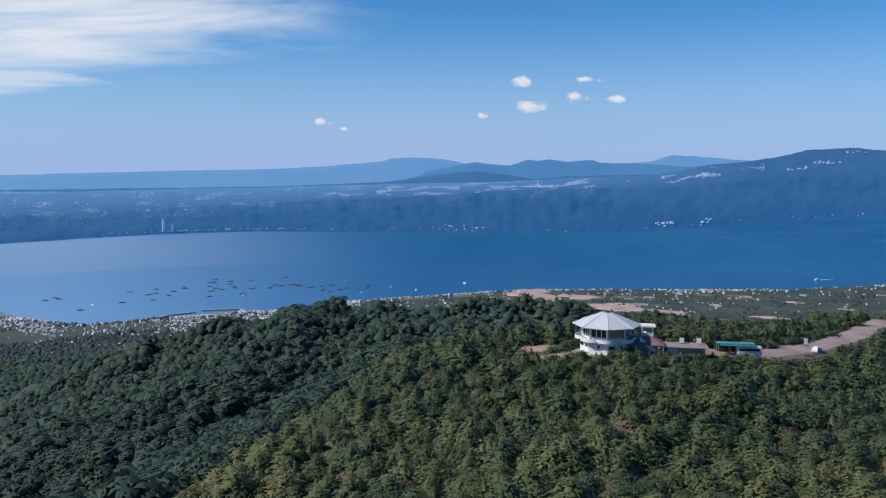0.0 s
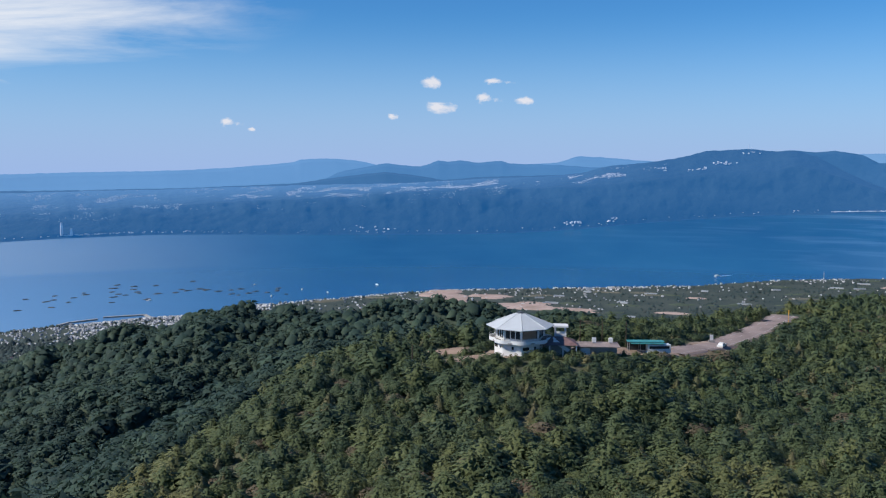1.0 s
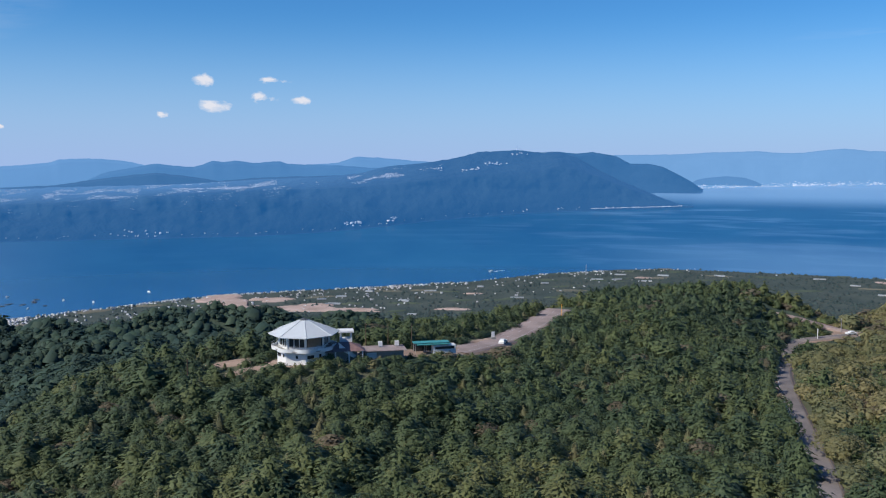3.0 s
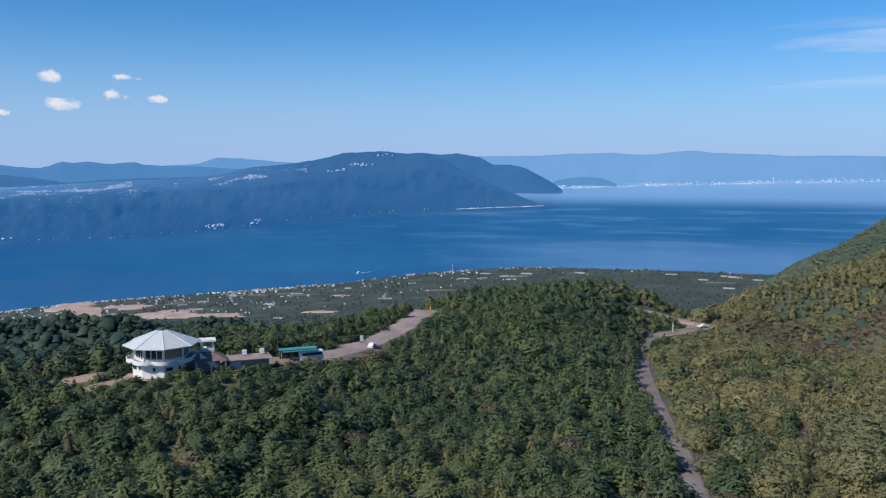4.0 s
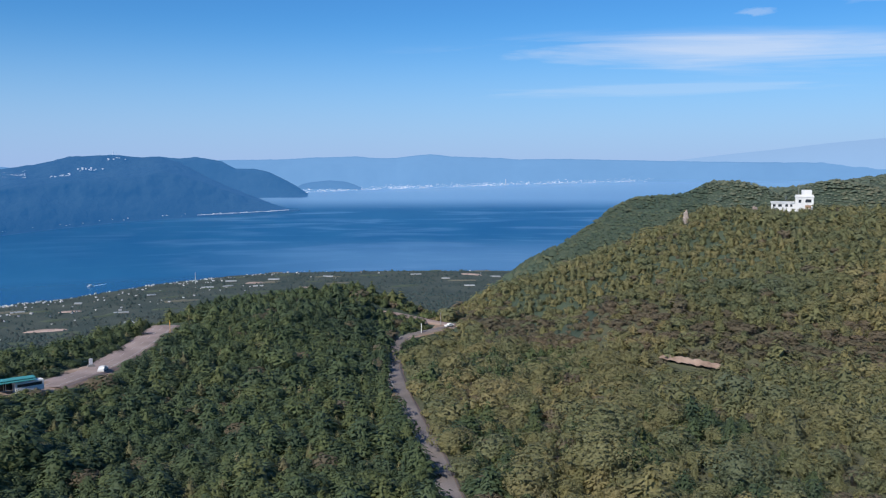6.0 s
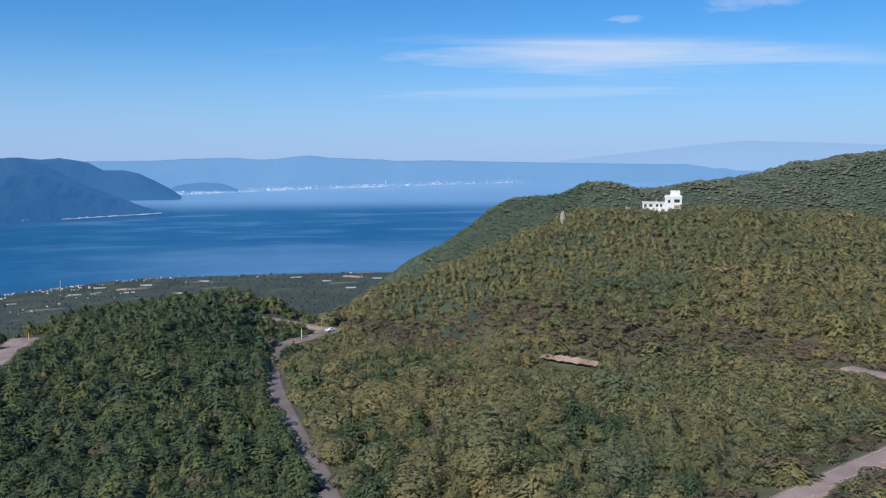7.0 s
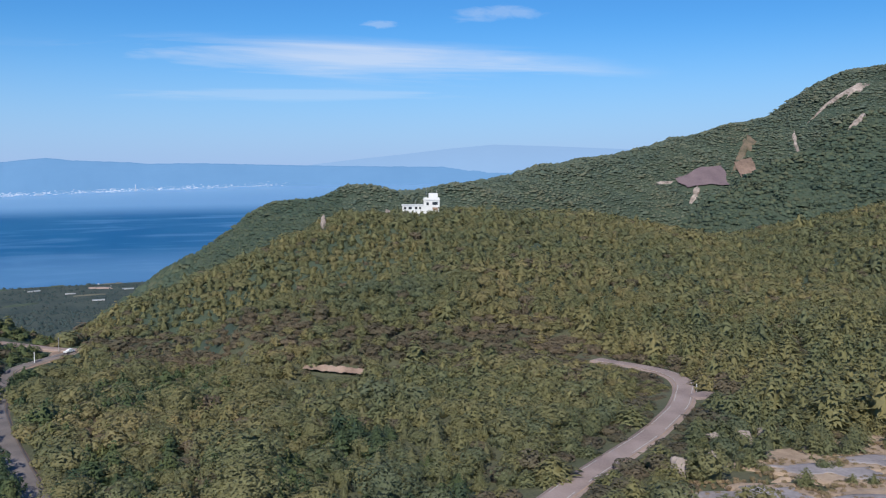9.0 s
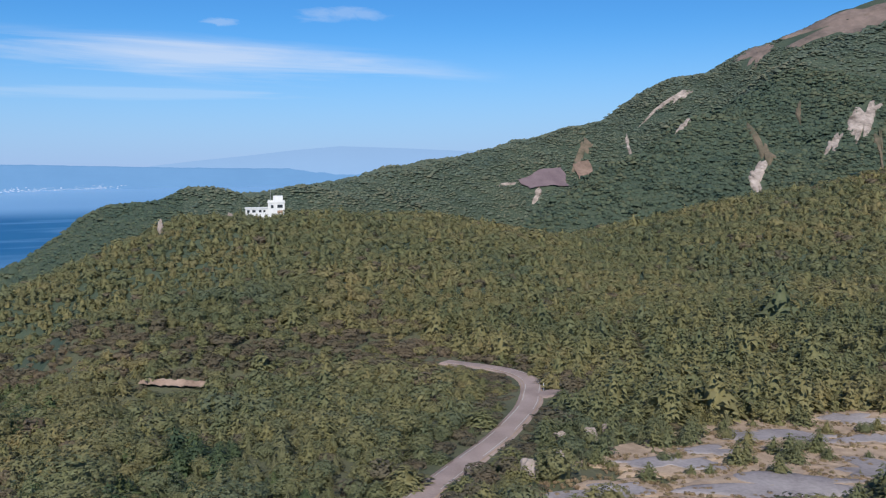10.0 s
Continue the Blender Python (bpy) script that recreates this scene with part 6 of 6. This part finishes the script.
for h, dd in ((29.9, 2560), (33.0, 2440), (34.7, 2380), (23.3, 2330), (10.5, 2500), (14.0, 2270), (38.0, 2520), (31.0, 2330)):
    boat(h, dd, h * 7, 13, 0)


# ---- across the bay ----
def far_spot(h, depth):
    """A place on the far shore's slope: depth 0 at the water, 1 at the cliff's top, 2 at the back of the plateau."""
    s0, c0, p0 = (np.interp(h, H1, v) for v in (S1, C1, P1))
    shore = EYE / math.tan(radians(-s0))
    e = s0 + 0.14 + (c0 - s0 - 0.14) * depth if depth < 1 else c0 + (p0 - c0) * (depth - 1)
    dd = shore + (60 + 1240 * depth ** 1.4 if depth < 1 else 1300 + 3700 * (depth - 1))
    px, py = polar(h, dd)
    return far_bend(np.array(px), np.array(py), np.array(EYE + dd * math.tan(radians(e))))


def far_blocks(name, rows, mat, label):
    """Small far buildings as boxes: rows of x, y, z, width, height, turn."""
    r = np.array(rows, float)
    v = np.array([(i, j, k) for i in (-0.5, 0.5) for j in (-0.5, 0.5) for k in (-0.3, 1)], float)
    f = np.array([(0, 1, 3), (0, 3, 2), (4, 6, 7), (4, 7, 5), (0, 4, 5), (0, 5, 1), (2, 3, 7), (2, 7, 6), (1, 5, 7), (1, 7, 3)])
    c, s = np.cos(r[:, 5])[:, None], np.sin(r[:, 5])[:, None]
    x = (v[:, 0] * c - v[:, 1] * s) * r[:, 3:4] + r[:, 0:1]
    y = (v[:, 0] * s + v[:, 1] * c) * r[:, 3:4] + r[:, 1:2]
    z = v[:, 2] * r[:, 4:5] + r[:, 2:3]
    ob = fast_mesh(name, np.stack([x, y, z], -1).reshape(-1, 3), (f[None] + (np.arange(len(r)) * 8)[:, None, None]).reshape(-1, 3), mat)
    return tagged(ob, label, "buildings", kind="stuff")


rows = []
for i in range(30000):
    h = CRNG.uniform(8, 57)
    dense = 0.35 + 0.65 * max(0.0, math.sin(h * 0.55) * math.sin(h * 0.21 + 1))
    depth = CRNG.normal(1.5, 0.3) if h > 26 else CRNG.normal(1.4, 0.3)
    if h > 47:
        depth = CRNG.normal(1.6, 0.12)
    if not 0.5 < depth < 1.97:
        continue
    if rough(h * 34.0, depth * 190.0, 2, 9) + 0.35 * dense < 0.12 + CRNG.uniform(0, 0.45):
        continue
    rows.append((*far_spot(h, min(depth, 1.97)), CRNG.uniform(1.0, 3.4), CRNG.uniform(0.6, 1.6), CRNG.uniform(0, 3)))
for i in range(170):
    h = 18.5 + CRNG.exponential(3) if i < 70 else CRNG.uniform(14, 70)
    rows.append((*far_spot(min(h, 70), CRNG.uniform(0.0, 0.06)), CRNG.uniform(2, 5), CRNG.uniform(0.8, 2.2), CRNG.uniform(0, 3)))
for h0, dp, n in ((51.2, 0.12, 14), (53.6, 0.12, 8), (38.5, 0.1, 5), (36.5, 0.12, 4), (58.8, 1.3, 14), (56.4, 1.6, 14), (60.5, 1.45, 14), (62.0, 1.85, 8)):
    for i in range(n):
        rows.append((*far_spot(h0 + CRNG.normal(0, 0.35), dp + CRNG.normal(0, 0.03)), CRNG.uniform(4, 9), CRNG.uniform(2, 4.5), CRNG.uniform(0, 3)))
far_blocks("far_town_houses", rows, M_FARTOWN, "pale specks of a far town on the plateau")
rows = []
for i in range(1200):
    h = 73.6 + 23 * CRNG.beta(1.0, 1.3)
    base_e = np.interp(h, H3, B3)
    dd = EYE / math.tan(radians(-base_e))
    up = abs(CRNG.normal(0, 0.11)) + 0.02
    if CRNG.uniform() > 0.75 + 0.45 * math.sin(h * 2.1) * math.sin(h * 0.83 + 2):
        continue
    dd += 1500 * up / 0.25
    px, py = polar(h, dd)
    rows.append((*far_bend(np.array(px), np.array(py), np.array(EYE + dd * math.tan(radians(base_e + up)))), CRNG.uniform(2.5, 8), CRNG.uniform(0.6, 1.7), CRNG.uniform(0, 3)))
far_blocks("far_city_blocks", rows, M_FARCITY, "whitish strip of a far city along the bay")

# tall single landmarks far off
def landmark(name, h, depth, wide, tall, label, category):
    x, y, z = far_spot(h, depth)
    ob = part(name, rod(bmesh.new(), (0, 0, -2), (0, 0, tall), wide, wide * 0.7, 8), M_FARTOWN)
    ob.matrix_world = pose(float(x), float(y), float(z))
    tagged(ob, label, category)


landmark("apartment_tower", 18.35, 0.05, 6, 46, "tall pale tower block on the far shore", "tower")
landmark("apartment_tower", 18.9, 0.04, 5, 24, "pale tower block on the far shore", "tower")
landmark("antenna_mast", 61.95, 1.98, 1.6, 22, "thin white antenna mast on the ridge", "mast")
landmark("antenna_mast", 62.15, 1.98, 1.2, 14, "short white antenna mast on the ridge", "mast")
mast = tagged(part("radio_mast", rod(bmesh.new(), (0, 0, 0), (0, 0, 34), 1.4, 0.7, 8), M_FARHOUSE), "slim pale radio mast on the coastal plain", "mast")
mx, my = polar(66.6, 2790)
mast.matrix_world = pose(mx, my, float(height(mx, my)))
h, e = 87.0, -0.98
px, py = polar(h, EYE / math.tan(radians(1.02)))
ob = part("chimney_stack", rod(bmesh.new(), (0, 0, -4), (0, 0, 30), 3, 2, 8), M_FARTOWN)
ob.matrix_world = pose(*(float(v) for v in far_bend(np.array(px), np.array(py), np.array(8.0))))
tagged(ob, "pale chimney stack in the far city", "chimney")
bm = bmesh.new()
for i in range(24):
    h = 67.0 + i * 0.24
    x, y, z = far_spot(h, 0.012)
    box(bm, float(x), float(y), float(z) - 1, 19, 10, 2.6 + 0.8 * math.sin(i * 1.7), -h)
tagged(part("beach", bm, M_FARTOWN), "pale strip of beach under the headland", "beach", kind="structure")


# ---- clouds ----
def cloud_material(name, strength, thresh, gain, sx, sy, seed, color=(0.86, 0.90, 0.97)):
    m = bpy.data.materials.new(name)
    m.use_nodes = True
    nt = m.node_tree
    nt.nodes.clear()
    N, Lk = nt.nodes.new, nt.links.new
    tc = N("ShaderNodeTexCoord")
    mp = N("ShaderNodeMapping")
    mp.inputs["Location"].default_value = (seed, seed * 0.7, 0)
    mp.inputs["Scale"].default_value = (sx, sy, 1)
    Lk(tc.outputs["Generated"], mp.inputs["Vector"])
    ns = N("ShaderNodeTexNoise")
    ns.inputs["Scale"].default_value, ns.inputs["Detail"].default_value, ns.inputs["Roughness"].default_value = 1.0, 7.0, 0.6
    ns.inputs["Distortion"].default_value = 0.4
    Lk(mp.outputs[0], ns.inputs["Vector"])
    sub = N("ShaderNodeVectorMath")
    sub.operation = "MULTIPLY_ADD"
    sub.inputs[1].default_value, sub.inputs[2].default_value = (2, 2, 0), (-1, -1, 0)
    Lk(tc.outputs["Generated"], sub.inputs[0])
    ln = N("ShaderNodeVectorMath")
    ln.operation = "LENGTH"
    Lk(sub.outputs[0], ln.inputs[0])
    fade = N("ShaderNodeMapRange")
    fade.interpolation_type = "SMOOTHSTEP"
    fade.inputs["From Min"].default_value, fade.inputs["From Max"].default_value = 0.0, 1.0
    fade.inputs["To Min"].default_value, fade.inputs["To Max"].default_value = 0.38, -0.62
    Lk(ln.outputs["Value"], fade.inputs["Value"])
    add = N("ShaderNodeMath")
    spread = N("ShaderNodeMath")
    spread.operation = "MULTIPLY_ADD"
    spread.inputs[1].default_value, spread.inputs[2].default_value = 2.4, -0.7
    Lk(ns.outputs["Fac"], spread.inputs[0])
    Lk(spread.outputs[0], add.inputs[0])
    Lk(fade.outputs[0], add.inputs[1])
    rng = N("ShaderNodeMapRange")
    rng.inputs["From Min"].default_value, rng.inputs["From Max"].default_value = thresh, thresh + gain
    rng.inputs["To Max"].default_value = strength
    Lk(add.outputs[0], rng.inputs["Value"])
    # the cloud's sunlit white is put into emission
    em, tr, mx, out = N("ShaderNodeEmission"), N("ShaderNodeBsdfTransparent"), N("ShaderNodeMixShader"), N("ShaderNodeOutputMaterial")
    em.inputs["Color"].default_value = (*color, 1)
    em.inputs["Strength"].default_value = 0.95
    edge, thin = N("ShaderNodeMapRange"), N("ShaderNodeMath")
    edge.inputs["From Min"].default_value, edge.inputs["From Max"].default_value = 0.55, 0.98
    edge.inputs["To Min"].default_value, edge.inputs["To Max"].default_value = 1.0, 0.0
    Lk(ln.outputs["Value"], edge.inputs["Value"])
    thin.operation = "MULTIPLY"
    Lk(rng.outputs[0], thin.inputs[0])
    Lk(edge.outputs[0], thin.inputs[1])
    Lk(thin.outputs[0], mx.inputs[0])
    Lk(tr.outputs[0], mx.inputs[1])
    Lk(em.outputs[0], mx.inputs[2])
    Lk(mx.outputs[0], out.inputs["Surface"])
    return m


def cloud(h, e, wide, tall, mat, label, tilt=0.0):
    """A thin cloud far behind everything: heading, height angle and sizes in degrees."""
    far = 4860
    n = 12
    w, t = far * radians(wide), far * radians(tall)
    u, v = np.meshgrid(np.linspace(-0.5, 0.5, n), np.linspace(-0.5, 0.5, 4))
    ob = sheet("cloud", u * w, v * t, -np.sqrt(np.maximum(far ** 2 - (u * w) ** 2, 1)) + far, mat)
    eye = Vector((far * math.sin(radians(h)) * math.cos(radians(e)), far * math.cos(radians(h)) * math.cos(radians(e)), EYE + far * math.sin(radians(e))))
    ob.matrix_world = look(eye, (2 * eye.x, 2 * eye.y, 2 * eye.z - EYE), tilt)
    return tagged(ob, label, "cloud", kind="structure")


PUFF = [cloud_material(f"cumulus_{k}", 0.85, 0.30, 0.55, 3.0, 2.0, 3.1 * k + 0.5, (0.90, 0.88, 0.92)) for k in range(3)]
for i, (h, e, w, t) in enumerate(((41.6, 5.25, 2.4, 1.2), (45.25, 4.32, 2.2, 0.9), (42.3, 3.72, 3.2, 1.2), (47.75, 4.1, 2.3, 0.8), (28.5, 2.62, 1.8, 0.75), (39.1, 3.1, 1.1, 0.6), (29.9, 2.15, 0.9, 0.4), (45.9, 5.4, 2.6, 0.55))):
    cloud(h, e, w * 1.3, t * 1.3, PUFF[i % 3], "small white fair-weather cloud")
cloud(11.0, 8.9, 46, 11.0, cloud_material("high_cloud", 0.9, -0.12, 0.85, 2.0, 5.0, 1.7), "broad white veil of high cloud", 5)
cloud(8.0, 4.6, 20, 3.0, cloud_material("low_streaks", 0.55, 0.15, 0.5, 1.6, 4.0, 4.2), "faint white cloud streaks")
cloud(100.0, 7.3, 44, 3.5, cloud_material("long_cloud", 0.55, -0.05, 0.75, 2.0, 3.0, 7.7, (0.82, 0.86, 0.96)), "long thin bank of high cloud", -1.5)
cloud(97.0, 5.1, 30, 1.3, cloud_material("thin_streak", 0.16, 0.05, 0.5, 2.0, 3.0, 9.2), "faint streak of thin cloud")
cloud(110.3, 10.2, 10, 1.8, cloud_material("wisps", 0.20, 0.2, 0.5, 3.0, 2.0, 11.3), "small wispy white clouds")
cloud(102.5, 9.6, 4.2, 0.9, cloud_material("thin_wisps", 0.22, 0.25, 0.5, 3.0, 2.0, 14.1), "small wispy white cloud")
